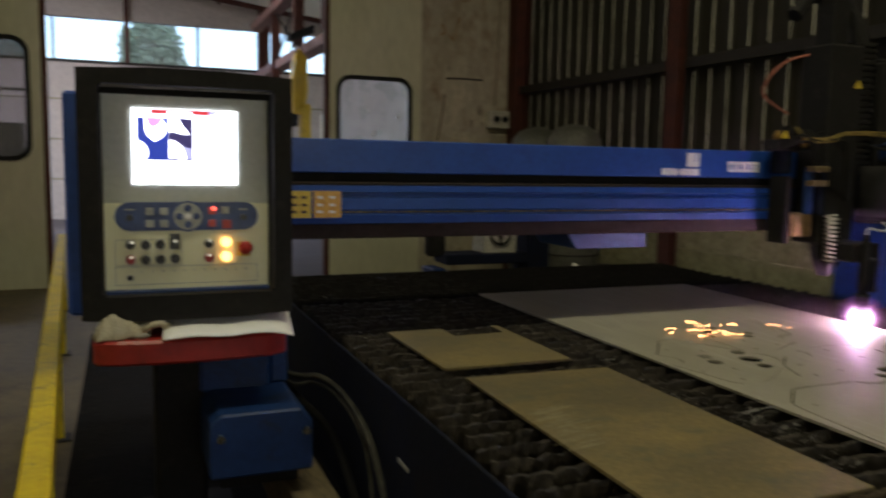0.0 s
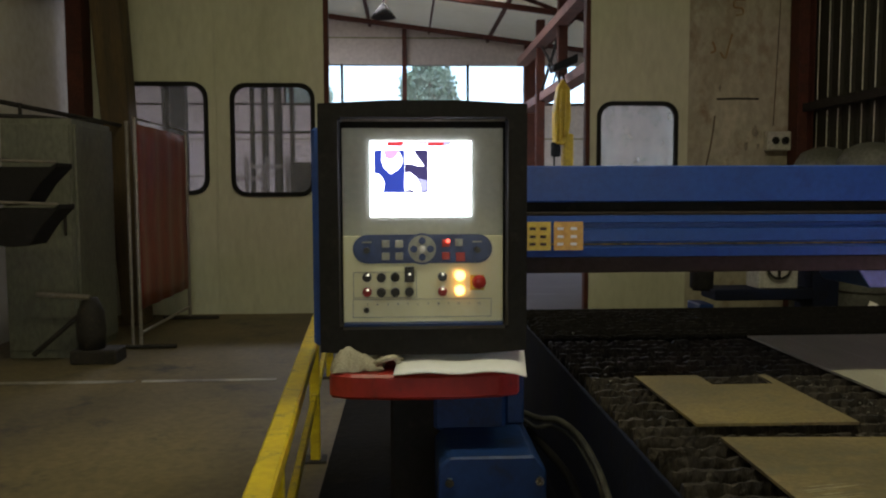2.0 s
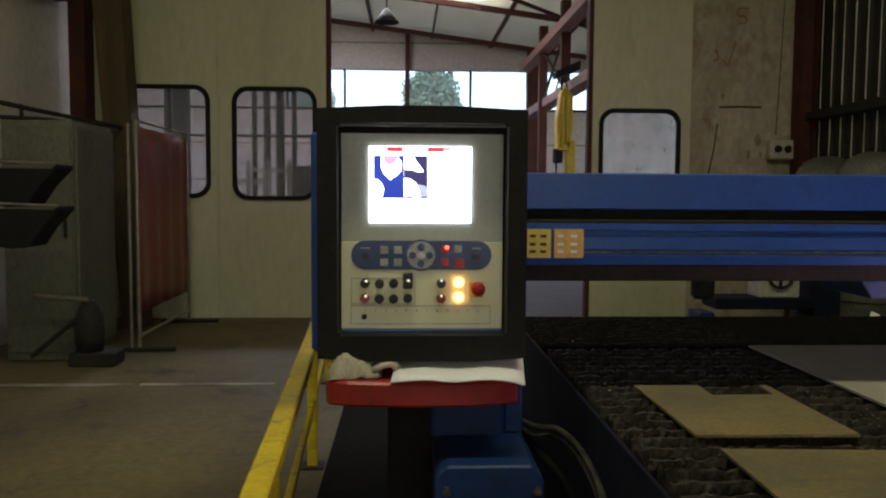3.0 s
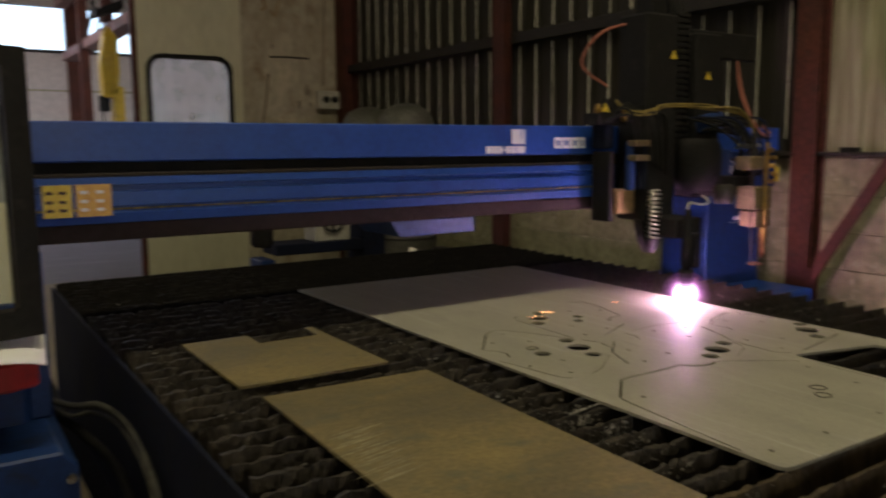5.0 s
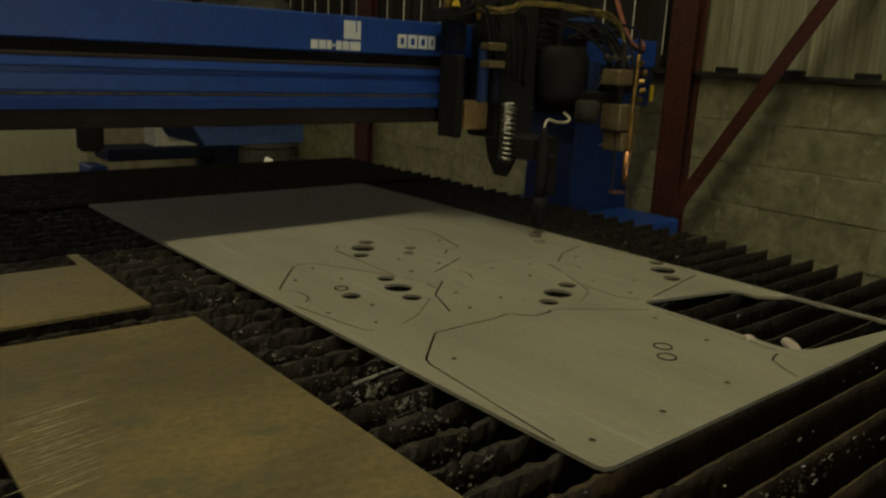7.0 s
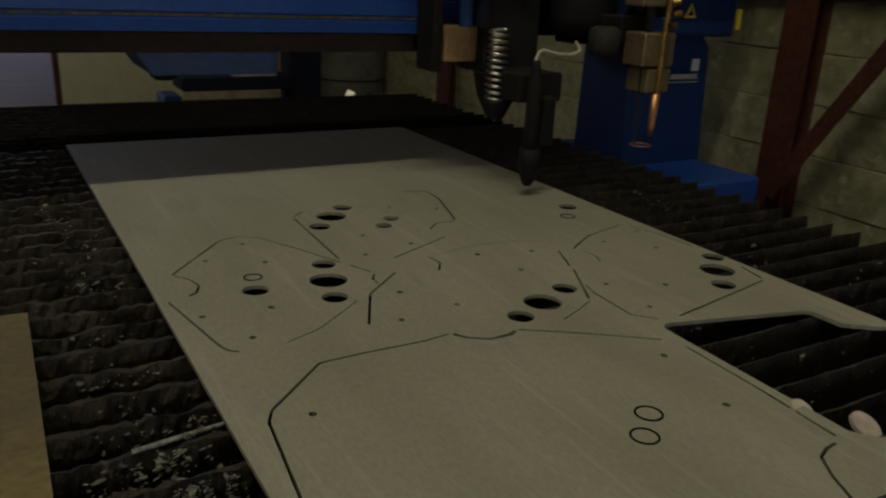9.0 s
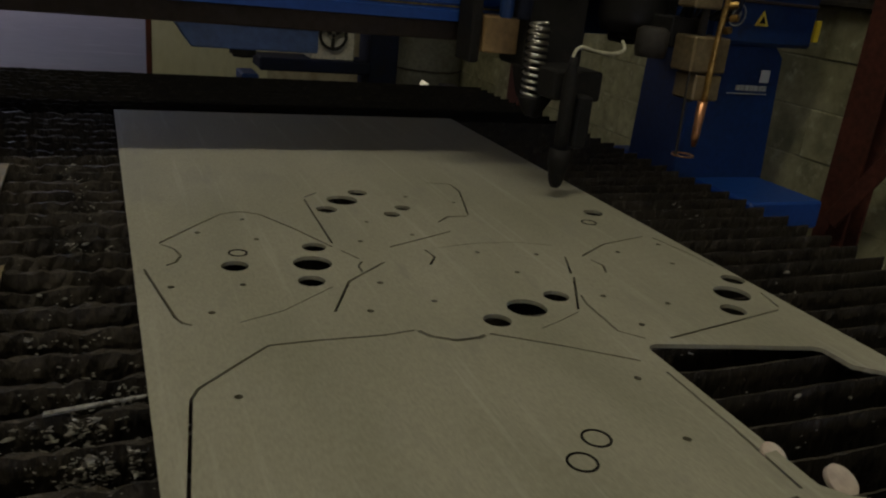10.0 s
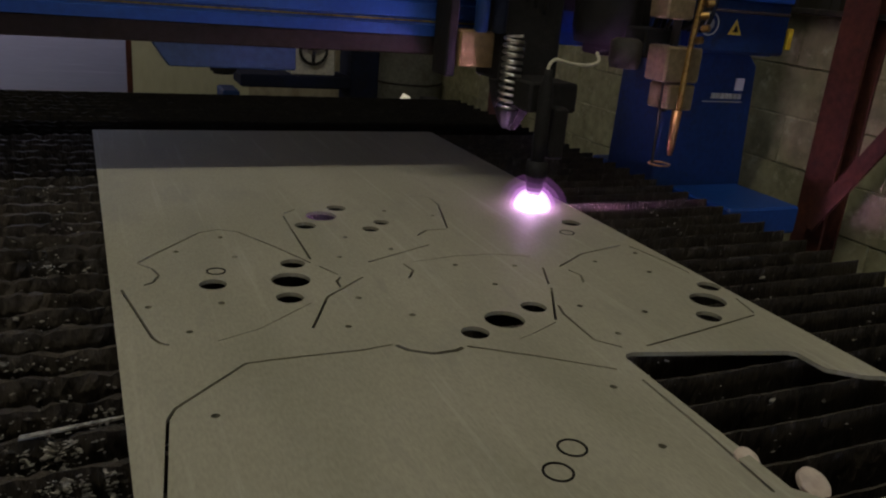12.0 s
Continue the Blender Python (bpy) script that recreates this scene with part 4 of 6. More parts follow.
def slat(seed):
    """A thin upright strip along x, its top nicked by cuts and, by the small sheets, thick with slag."""
    own = bmesh.new()
    n = 190
    rnd = random.Random(seed)
    rows = []
    for i in range(n + 1):
        x = BX0 - 0.02 + 0.02 * noise.noise(Vector((seed * 7.7, 0, 0))) + (BX1 - BX0 + 0.012) * i / n
        rough = min(1.0, max(0.0, (2.15 - x) / 0.2)) * 0.7 + 0.3 * max(0.0, noise.noise(Vector((x * 1.3, seed * 0.7, 3)))) + 0.04
        f = noise.noise(Vector((x * 5.0, seed * 3.1, 0))) + 0.6 * noise.noise(Vector((x * 17.0, seed * 1.7, 4)))
        top = TOP - 0.008 - 0.003 * abs(f) - rough * (0.007 * abs(f) + 0.016 * max(0, noise.noise(Vector((x * 31, seed, 2)))) + 0.008 * abs(noise.noise(Vector((x * 83, seed, 5)))))
        w = 0.0035 + 0.0145 * rough * (0.7 + noise.noise(Vector((x * 9, seed * 0.9, 9)))) + 0.0035 * max(0.0, noise.noise(Vector((x * 40, seed * 2.3, 7))))
        lean = 0.0025 * noise.noise(Vector((x * 1.5, seed * 5, 1)))
        deep = 0.3 if BX0 + 0.03 < x < BX1 - 0.01 else 0.515
        jit = 0.0005 + 0.0034 * rough
        ring = ((-1, 0.003, deep, 0), (-1, w * 0.8, TOP - 0.11 - 0.02 * f, 0.5), (-1, w, top - 0.026 - 0.008 * f, 1), (-1, w * 0.6, top, 1), (1, w * 0.5, top - 0.001, 1), (1, w, top - 0.026, 1), (1, w * 0.7, TOP - 0.1 + 0.02 * f, 0.5), (1, 0.003, deep, 0))
        rows.append([own.verts.new((x, s * ww + lean * k + rnd.uniform(-jit, jit) * (k > 0), z + rnd.uniform(-jit, jit) * (k > 0))) for s, ww, z, k in ring])
    for a, b in zip(rows, rows[1:]):
        for k in range(8):
            own.faces.new((a[k], a[(k + 1) % 8], b[(k + 1) % 8], b[k]))
    own.faces.new(rows[0])
    own.faces.new(rows[-1][::-1])
    bmesh.ops.recalc_face_normals(own, faces=own.faces)
    return own


# slats beyond y 3.95 take the near-black material of the far end plate
y, k = BY0 + 0.09, 0
while y < BY1 - 0.06:
    part("slat", slat(k + 1), M_LITSLAT if k < 4 else M_SLAG if y < 3.95 else M_DARKPLATE, bed, m=pose(0, y, 0))
    y += 0.082
    k += 1
# loose crust along the joints between the sheets
rnd = random.Random(4)
crumbs = bmesh.new()
for k in range(4200):
    spread = rnd.random()
    if spread < 0.45:
        cx, cy = rnd.gauss(1.885, 0.03), rnd.uniform(1.3, 3.3)
    elif spread < 0.7:
        cx, cy = rnd.gauss(1.93, 0.05), rnd.gauss(1.96, 0.07)
    elif spread < 0.78:
        cx, cy = rnd.gauss(2.3, 0.13), rnd.gauss(1.34, 0.03)
    else:
        cx, cy = rnd.choice(((rnd.uniform(1.15, 1.26), rnd.uniform(1.3, 4.2)), (rnd.uniform(1.3, 1.8), rnd.uniform(2.53, 2.6)), (rnd.uniform(2.8, 3.4), rnd.uniform(1.3, 2.0)), (rnd.uniform(3.25, 3.5), rnd.uniform(1.5, 3.0))))
    row = round((cy - BY0 - 0.09) / 0.082)
    if noise.noise(Vector((cx * 22, row * 3.3, 1))) < 0.02 and rnd.random() < 0.8:
        continue
    s = rnd.uniform(0.0005, 0.0015) * rnd.choice((1, 1, 1, 1.8))
    own = bmesh.new()
    bmesh.ops.create_icosphere(own, subdivisions=1, radius=s)
    for v in own.verts:
        v.co *= rnd.uniform(0.3, 1.5)
    own.transform(Matrix.Diagonal((rnd.uniform(1, 4), 0.8, rnd.uniform(0.8, 2.2), 1)))
    merge(crumbs, own, pose(cx, BY0 + 0.09 + 0.082 * row - rnd.uniform(0.002, 0.016), TOP - 0.016 - rnd.uniform(0, 0.05), rnd.uniform(-20, 20), rnd.uniform(-25, 25)))
tagged(part("slag_crumb", crumbs, M_SPATTER, bed), kind="stuff")
tagged(part("steel_sliver", prism([(-0.062, -0.005), (0.06, -0.002), (0.064, 0.003), (0.01, 0.004), (-0.06, 0.003)], 0, 0.003, "z"), M_SPATTER, m=pose(1.93, 1.99, TOP - 0.005, 0, 0, 8)), "pale sliver of cut steel lying on a slat", "offcut")

# ---------------------------------------------------------------- sheets on the bed
def lay(name, bm, material, label, z=TOP - 0.003, tilt=None):
    ob = part(name, bm, material)
    ob.matrix_basis = tilt or pose(0, 0, z)
    return tagged(ob, label, "steel plate", group="plates on the cutting bed")


lay("steel_plate", sheet([[(1.28, 2.63), (1.732, 2.622), (1.728, 3.182), (1.7, 3.182), (1.695, 3.058), (1.492, 3.055), (1.492, 3.185), (1.272, 3.188)]], 0.008), M_OLDPLATE, "small tarnished steel plate with a notch cut out")
old = lay("steel_plate", sheet([[(1.285, 1.499), (1.77, 1.499), (1.782, 2.487), (1.3, 2.514)]], 0.008), M_OLDPLATE, "large tarnished yellow-brown steel plate")

# pale ripples of scale on the old sheet
for k in range(20):
    cx, cy, n = 1.385 - 0.0018 * k + 0.014 * math.sin(k * 2.3), 2.17 - 0.0145 * k, 0.062 + 0.026 * math.sin(k * 1.7)
    half = 0.0026 + 0.0014 * math.sin(k * 3.1)
    lens = [(cx - n, cy - 0.2 * n), (cx - 0.4 * n, cy - 0.09 * n - half), (cx + 0.3 * n, cy + 0.05 * n - half), (cx + n, cy + 0.2 * n), (cx + 0.35 * n, cy + 0.08 * n + half), (cx - 0.45 * n, cy - 0.08 * n + half)]
    part("scale_ripple", prism(lens, 0.0042, 0.0048, "z"), M_SCALE, old, "pale ripple of mill scale")

big, small = 0.038, 0.0255
HOLES = ([(2.315, 2.429, big), (2.649, 2.164, big), (3.12, 2.157, big), (2.484, 2.834, big), (2.339, 2.517, small), (2.293, 2.342, small), (2.168, 2.433, small)]
         + [(2.57, 2.124, small), (2.733, 2.204, small), (3.18, 2.223, small), (3.061, 2.086, small), (2.427, 2.764, small), (2.54, 2.895, small), (2.574, 2.715, 0.02), (2.617, 2.763, 0.02), (3.12, 2.687, small)])
DOTS = [(2.106, 1.964), (2.7, 1.891), (2.667, 1.729), (2.103, 2.234), (2.048, 2.349), (2.17, 2.342), (2.232, 2.575), (2.222, 2.705), (2.121, 2.626), (2.417, 2.315), (2.362, 2.197), (2.489, 2.219), (2.677, 2.446), (2.806, 2.418),
        (2.712, 2.327), (2.828, 2.188), (2.943, 2.135), (2.828, 2.06), (3.011, 2.409), (3.1, 2.326), (3.148, 2.443), (2.445, 2.539), (2.495, 2.664), (2.573, 2.568), (2.657, 2.854), (2.769, 2.799), (2.059, 1.565), (2.252, 1.562), (2.477, 1.565)]
CUTS = [
    [(2.006, 1.6), (2.025, 1.782), (2.045, 1.969), (2.057, 1.996), (2.17, 2.103), (2.249, 2.106), (2.359, 2.105), (2.412, 2.113)], [(2.418, 2.109), (2.431, 2.087), (2.467, 2.065), (2.508, 2.067), (2.524, 2.075)],
    [(2.533, 2.078), (2.634, 2.015), (2.741, 1.94)], [(2.761, 1.899), (2.754, 1.738), (2.742, 1.6)], [(2.725, 1.588), (2.701, 1.585), (2.677, 1.576), (2.65, 1.54), (2.628, 1.497)],
    [(2.043, 2.573), (2.07, 2.608), (2.18, 2.744), (2.225, 2.761), (2.265, 2.738), (2.324, 2.627), (2.376, 2.514)], [(2.388, 2.491), (2.412, 2.44)], [(2.414, 2.425), (2.4, 2.403), (2.399, 2.373)],
    [(2.044, 2.565), (2.067, 2.537), (2.077, 2.498), (2.064, 2.463), (2.047, 2.452)], [(2.008, 2.438), (2.045, 2.225), (2.054, 2.202), (2.068, 2.192)], [(2.398, 2.865), (2.434, 2.899)], [(2.392, 2.847), (2.381, 2.535)],
    [(2.497, 2.498), (2.67, 2.582)], [(2.757, 2.687), (2.705, 2.686), (2.668, 2.649)], [(2.766, 2.697), (2.825, 2.891), (2.827, 2.963), (2.767, 2.982)], [(2.458, 2.416), (2.361, 2.33), (2.301, 2.204)],
    [(2.567, 2.474), (2.573, 2.432), (2.548, 2.392)], [(2.908, 2.395), (3.005, 2.46), (3.145, 2.501)], [(2.916, 2.372), (2.925, 2.336), (2.908, 2.299)], [(3.165, 2.49), (3.188, 2.37), (3.193, 2.3)],
    [(3.19, 2.15), (3.181, 2.116), (3.17, 2.08)], [(3.161, 2.069), (2.999, 2.034), (2.849, 2.003)], [(2.865, 2.396), (2.826, 2.304)], [(2.821, 2.285), (2.744, 2.14)], [(2.325, 2.31), (2.31, 2.297), (2.215, 2.221), (2.141, 2.19)], [(2.591, 2.481), (2.692, 2.5), (2.79, 2.498), (2.872, 2.468)], [(2.739, 2.131), (2.682, 2.101), (2.636, 2.081)], [(2.786, 2.2), (2.774, 2.16), (2.767, 2.046), (2.8, 2.01)],
]
WINDOW = [(2.782, 1.973), (2.79, 1.984), (2.805, 1.988), (2.954, 1.956), (3.1, 1.922), (3.112, 1.912), (3.114, 1.85), (3.166, 1.81), (3.197, 1.8), (3.196, 1.53), (3.185, 1.512), (3.168, 1.508), (2.83, 1.555), (2.795, 1.572), (2.772, 1.6), (2.776, 1.75)]
RIM = [(1.9975, 1.512), (2.003, 1.497), (2.018, 1.4905), (3.206, 1.482), (3.208, 1.9), (3.212, 3.885), (1.978, 3.894)]
kerf = [slot(c, 0.009 if i == 1 else 0.0022 if c[0] in ((2.325, 2.31), (2.591, 2.481), (2.739, 2.131)) else 0.005) for i, c in enumerate(CUTS)]
main = sheet([RIM, WINDOW] + [circle(*h) for h in HOLES] + [circle(x, y, 0.0065, 8) for x, y in DOTS] + kerf, 0.008)
plate = lay("steel_plate", main, M_PLATE, "large pale steel plate with cut outlines and round holes")
# discs still lying in their cut rings
for x, y, r in ((2.541, 1.76, 0.0215), (2.493, 1.717, 0.0215), (2.183, 2.499, 0.019), (3.061, 2.612, 0.02)):
    rg = sheet([circle(x, y, r, 26), circle(x, y, r - 0.0035, 26)], 0.001)
    part("cut_ring", rg, M_DARKPLATE, plate, "dark scorched ring of a cut disc", m=pose(0, 0, 0.0048))
for x, y, z, r in ((2.768, 1.676, 0.572, 0.019), (2.814, 1.604, 0.573, 0.024)):
    tagged(part("cut_disc", cyl(r, 0.008, n=28, bevel=0.001), M_SLUG, m=pose(x, y, z, 28, 4, 0)), "round pinkish steel disc cut out of the plate", "disc", group="cut discs")

# ---------------------------------------------------------------- gantry
GY = 3.09
gantry = empty("gantry")
tagged(gantry, "blue cutting gantry spanning the table", "gantry")
part("upper_beam", box(0.62, 4.3, GY, GY + 0.56, 1.178, 1.296, 0.004), M_BLUE, gantry, "bright blue upper box beam")
part("rail_slot", box(0.62, 4.3, GY + 0.04, GY + 0.54, 1.138, 1.178, 0.002), M_BLACK, gantry, "dark guide slot")
part("guide_strip", box(0.62, 4.28, GY - 0.012, GY + 0.05, 1.134, 1.145, 0.002), M_OXIDE, gantry)
low = prism([(GY + 0.56, 1.0), (GY + 0.56, 1.134), (GY - 0.02, 1.134), (GY - 0.024, 1.112), (GY - 0.012, 1.108), (GY - 0.012, 1.094), (GY - 0.022, 1.09), (GY - 0.022, 1.05), (GY - 0.012, 1.046), (GY - 0.012, 1.034), (GY - 0.024, 1.03), (GY - 0.02, 1.0)], 0.62, 3.09, "x")
part("lower_beam", low, M_BLUE, gantry, "blue grooved lower beam")
part("cable_line", box(0.62, 3.08, GY - 0.016, GY - 0.011, 1.038, 1.043, 0), M_HOSEY, gantry)
part("skirt", box(0.62, 3.08, GY + 0.0, GY + 0.56, 0.945, 0.999, 0.004), M_OXIDE, gantry, "brown primer painted skirt")
part("rear_beam", box(3.09, 4.3, GY + 0.06, GY + 0.56, 0.99, 1.178, 0.004), M_DEEPBLUE, gantry)
part("hung_tray", prism([(2.13, 0.944), (2.562, 0.944), (2.562, 0.855), (2.19, 0.855)], GY + 0.24, GY + 0.56, "y", 0.004), M_PURPLEBLUE, gantry, "pale blue tray hung below the beam")
# labels and plain marks in place of the maker's lettering
part("warning_label", box(0.885, 0.962, GY - 0.0262, GY - 0.0235, 1.022, 1.115, 0.0005), M_YLABEL, gantry, "yellow warning label")
part("warning_label", box(0.972, 1.068, GY - 0.0262, GY - 0.0235, 1.022, 1.115, 0.0005), M_OLABEL, gantry, "orange warning label")
for x0, x1 in ((0.885, 0.962), (0.972, 1.068)):
    for zz in (1.088, 1.062, 1.038):
        for s in (0.2, 0.65):
            part("label_mark", box(x0 + (x1 - x0) * s - 0.008, x0 + (x1 - x0) * s + 0.012, GY - 0.0275, GY - 0.0262, zz, zz + 0.009, 0), M_RUST if x0 < 0.95 else M_PAPER, gantry)
part("maker_mark", box(2.566, 2.632, GY - 0.0025, GY + 0.001, 1.222, 1.28, 0), M_WHITE, gantry, "white square mark")
part("maker_mark", box(2.612, 2.616, GY - 0.0035, GY - 0.0025, 1.244, 1.279, 0), M_BLUE, gantry)
for i, (a, b) in enumerate(((2.442, 2.467), (2.471, 2.497), (2.501, 2.519), (2.523, 2.533), (2.537, 2.557), (2.561, 2.586), (2.590, 2.632))):
    z0, z1 = (1.196, 1.203) if i == 3 else (1.186, 1.214)
    part("maker_mark", box(a, b, GY - 0.0025, GY + 0.001, z0, z1, 0), M_WHITE, gantry)
for a, b in ((2.787, 2.825), (2.832, 2.872), (2.878, 2.918), (2.924, 2.955)):
    part("model_mark", box(a, b, GY - 0.0025, GY + 0.001, 1.203, 1.248, 0), M_WHITE, gantry)
    part("model_mark", box(a + 0.012, b - 0.012, GY - 0.0035, GY - 0.0025, 1.214, 1.237, 0), M_BLUE, gantry)
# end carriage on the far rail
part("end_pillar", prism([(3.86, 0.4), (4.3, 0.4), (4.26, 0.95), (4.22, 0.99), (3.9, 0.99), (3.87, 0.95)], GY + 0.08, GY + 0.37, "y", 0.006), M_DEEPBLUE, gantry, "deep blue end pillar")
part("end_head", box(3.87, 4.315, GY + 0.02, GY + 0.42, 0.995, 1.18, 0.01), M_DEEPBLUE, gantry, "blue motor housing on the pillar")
part("end_foot", box(3.95, 4.28, GY - 0.24, GY + 0.6, 0.4, 0.5, 0.008), M_BLUE, gantry, "blue foot of the end carriage")
part("maker_mark", box(4.17, 4.21, GY + 0.076, GY + 0.0805, 0.86, 0.905, 0), M_WHITE, gantry)
for k in range(7):
    part("maker_mark", box(4.066 + 0.0208 * k, 4.083 + 0.0208 * k, GY + 0.076, GY + 0.0805, 0.829, 0.848, 0), M_KEYGREY, gantry)
part("maker_line", box(4.03, 4.215, GY + 0.076, GY + 0.0805, 0.816, 0.819, 0), M_KEYGREY, gantry)
part("warning_triangle", prism([(4.032, 1.06), (4.092, 1.06), (4.062, 1.112)], GY + 0.016, GY + 0.021), M_YLABEL, gantry, "yellow warning triangle")
part("warning_triangle", prism([(4.049, 1.069), (4.075, 1.069), (4.062, 1.094)], GY + 0.0135, GY + 0.0155), M_BLACK, gantry)
ring = sheet([circle(0, 0, 0.04, 28), circle(0, 0, 0.035, 28)], 0.003)
ring.transform(Matrix.Translation((3.945, GY + 0.0175, 1.092)) @ pose(0, 0, 0, 90))
part("round_sign", ring, M_KEYGREY, gantry, "pale ring of a round sign")
part("round_sign", cyl(0.02, 0.003, pose(3.945, GY + 0.02, 1.092, 90)), M_KEYGREY, gantry, "round pale sign")
part("yellow_tab", box(4.318, 4.342, GY + 0.02, GY + 0.05, 1.02, 1.095, 0.002), M_YELLOW, gantry)
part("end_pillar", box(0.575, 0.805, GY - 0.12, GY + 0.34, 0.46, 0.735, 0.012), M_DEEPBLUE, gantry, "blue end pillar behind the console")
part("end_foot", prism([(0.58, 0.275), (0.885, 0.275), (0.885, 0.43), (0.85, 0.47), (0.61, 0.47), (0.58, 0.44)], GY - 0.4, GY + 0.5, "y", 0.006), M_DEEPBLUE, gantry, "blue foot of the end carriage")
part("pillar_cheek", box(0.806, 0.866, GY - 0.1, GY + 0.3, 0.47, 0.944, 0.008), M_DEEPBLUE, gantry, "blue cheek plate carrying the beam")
part("wheel_box", prism([(0.62, 0.205), (0.86, 0.205), (0.86, 0.274), (0.62, 0.274)], GY - 0.3, GY + 0.4, "y", 0.004), M_BLACK, gantry)
for x in (0.61, 0.865):
    part("bolt", cyl(0.012, 0.012, pose(x, GY - 0.4, 0.4, 90)), M_CHROME, gantry)

# plasma carriage: vertical slide, clamp, spring and torch
TX, TY = 3.14, 2.70
plasma = part("plasma_carriage", box(TX - 0.04, TX + 0.15, GY - 0.19, GY - 0.03, 0.9, 1.75, 0.008), M_BLACK, gantry, "black vertical slide of the plasma torch")
part("spring_seat", turned([(0.008, 0.775), (0.02, 0.79), (0.034, 0.825), (0.034, 0.832)], 16, pose(TX - 0.03, GY - 0.24, 0)), M_BLACK, plasma, "black seat under the spring", True)
part("slide_foot", prism([(TX - 0.05, 0.905), (TX + 0.1, 0.905), (TX + 0.07, 0.82), (TX + 0.03, 0.76), (TX + 0.01, 0.76), (TX - 0.03, 0.83)], GY - 0.2, GY - 0.14, "y", 0.005), M_BLACK, plasma)
part("insulating_block", box(TX - 0.145, TX - 0.02, GY - 0.14, GY - 0.03, 0.93, 1.03, 0.004), M_PLYBROWN, plasma, "brown insulating block")
part("side_plate", box(TX - 0.18, TX - 0.15, GY - 0.13, GY - 0.028, 0.9, 1.19, 0.004), M_BLACK, plasma)
part("lift_cylinder", cyl(0.02, 0.2, pose(TX - 0.1, GY - 0.17, 1.03), n=16, bevel=0.004), M_DEEPBLUE, plasma, "blue lift cylinder")
part("lift_cylinder", cyl(0.02, 0.2, pose(TX - 0.055, GY - 0.19, 1.03), n=16, bevel=0.004), M_NAVY, plasma)
spring = bmesh.new()
tube([(TX - 0.03 + 0.026 * math.cos(k * math.pi / 6), GY - 0.24 + 0.026 * math.sin(k * math.pi / 6), 1.03 - 0.2 * k / 132) for k in range(133)], 0.0045, 6, spring)
part("coil_spring", spring, M_CHROME, plasma, "bright steel coil spring", True)
part("motor", cyl(0.045, 0.1, pose(TX - 0.15, GY - 0.06, 1.2), bevel=0.006), M_NAVY, plasma)
part("motor_cap", cyl(0.035, 0.05, pose(TX - 0.15, GY - 0.06, 1.3), bevel=0.006), M_BLACK, plasma)
for z in (1.09, 1.15):
    part("clamp_band", box(TX - 0.12, TX - 0.04, GY - 0.22, GY - 0.17, z + 0.06, z + 0.085, 0.003), M_TAN, plasma)
part("torch_body", turned([(0.018, 0.72), (0.02, 0.8), (0.02, 0.93), (0.012, 0.97), (0.01, 0.99)], 18, pose(TX, TY, -0.03)), M_BLACK, plasma, "black plasma torch body", True)
part("torch_nozzle", turned([(0.011, 0.034), (0.018, 0.045), (0.023, 0.065), (0.024, 0.085), (0.029, 0.095), (0.029, 0.14)], 18, pose(TX, TY, TOP - 0.004)), M_BLACK, plasma, "blackened torch nozzle", True)
part("torch_arm", box(TX - 0.03, TX + 0.12, TY + 0.03, GY - 0.17, 0.84, 0.92, 0.006), M_BLACK, plasma)
part("torch_shroud", box(TX + 0.03, TX + 0.075, TY - 0.01, TY + 0.06, 0.72, 0.86, 0.006), M_BLACK, plasma)
part("torch_cable", tube([(TX, TY, 0.93), (TX - 0.002, TY, 0.965), (TX + 0.02, TY + 0.005, 0.985), (TX + 0.08, TY + 0.02, 0.975), (TX + 0.14, TY + 0.03, 0.972), (TX + 0.185, TY + 0.05, 0.982), (TX + 0.21, TY + 0.1, 1.0)], 0.0048, 8, None, 6), M_HOSEW, plasma, "pale torch cable", True)
part("energy_chain", tube([(TX + 0.28, GY - 0.06, 1.2), (TX + 0.28, GY - 0.06, 1.75), (TX + 0.24, GY, 1.95), (TX + 0.1, GY + 0.05, 2.0), (TX - 0.02, GY + 0.05, 1.9)], 0.035, 8, None, 5), M_BLACK, plasma)
chain = bmesh.new()
for k in range(22):
    box(TX + 0.24, TX + 0.32, GY - 0.105, GY - 0.015, 1.22 + k * 0.026, 1.238 + k * 0.026, 0.002, chain)
part("chain_link", chain, M_BLACK, plasma)
part("warning_triangle", prism([(TX + 0.1, 1.57), (TX + 0.14, 1.57), (TX + 0.12, 1.605)], GY - 0.193, GY - 0.1905), M_YLABEL, plasma, "small yellow warning triangle")
part("gas_valve", turned([(0.01, 0), (0.016, 0.01), (0.016, 0.03), (0.008, 0.05)], 12, pose(TX - 0.2, GY - 0.08, 1.335)), M_BRASS, plasma, "brass gas valve", True)
ran = random.Random(8)
for k in range(7):
    a, b = ran.uniform(0, 6), ran.uniform(0.02, 0.06)
    part("control_hose", tube([(TX - 0.21 + 0.022 * k, GY - 0.1, 1.3), (TX - 0.2 + 0.03 * k + 0.02 * math.sin(a), GY - 0.13 - b, 1.36 + 0.03 * math.cos(a * 2)), (TX - 0.14 + 0.035 * k, GY - 0.15 - b, 1.3 + 0.02 * math.sin(a)), (TX - 0.1 + 0.03 * k, GY - 0.2, 1.18 - 0.015 * k)], 0.006, 6, None, 5), M_HOSEK, plasma, smooth=True)
part("valve_block", box(TX - 0.24, TX - 0.1, GY - 0.12, GY - 0.03, 1.3, 1.345, 0.004), M_BLACK, plasma)
part("solenoid", cyl(0.016, 0.06, pose(TX - 0.17, GY - 0.1, 1.345), bevel=0.003, n=14), M_BLACK, plasma)
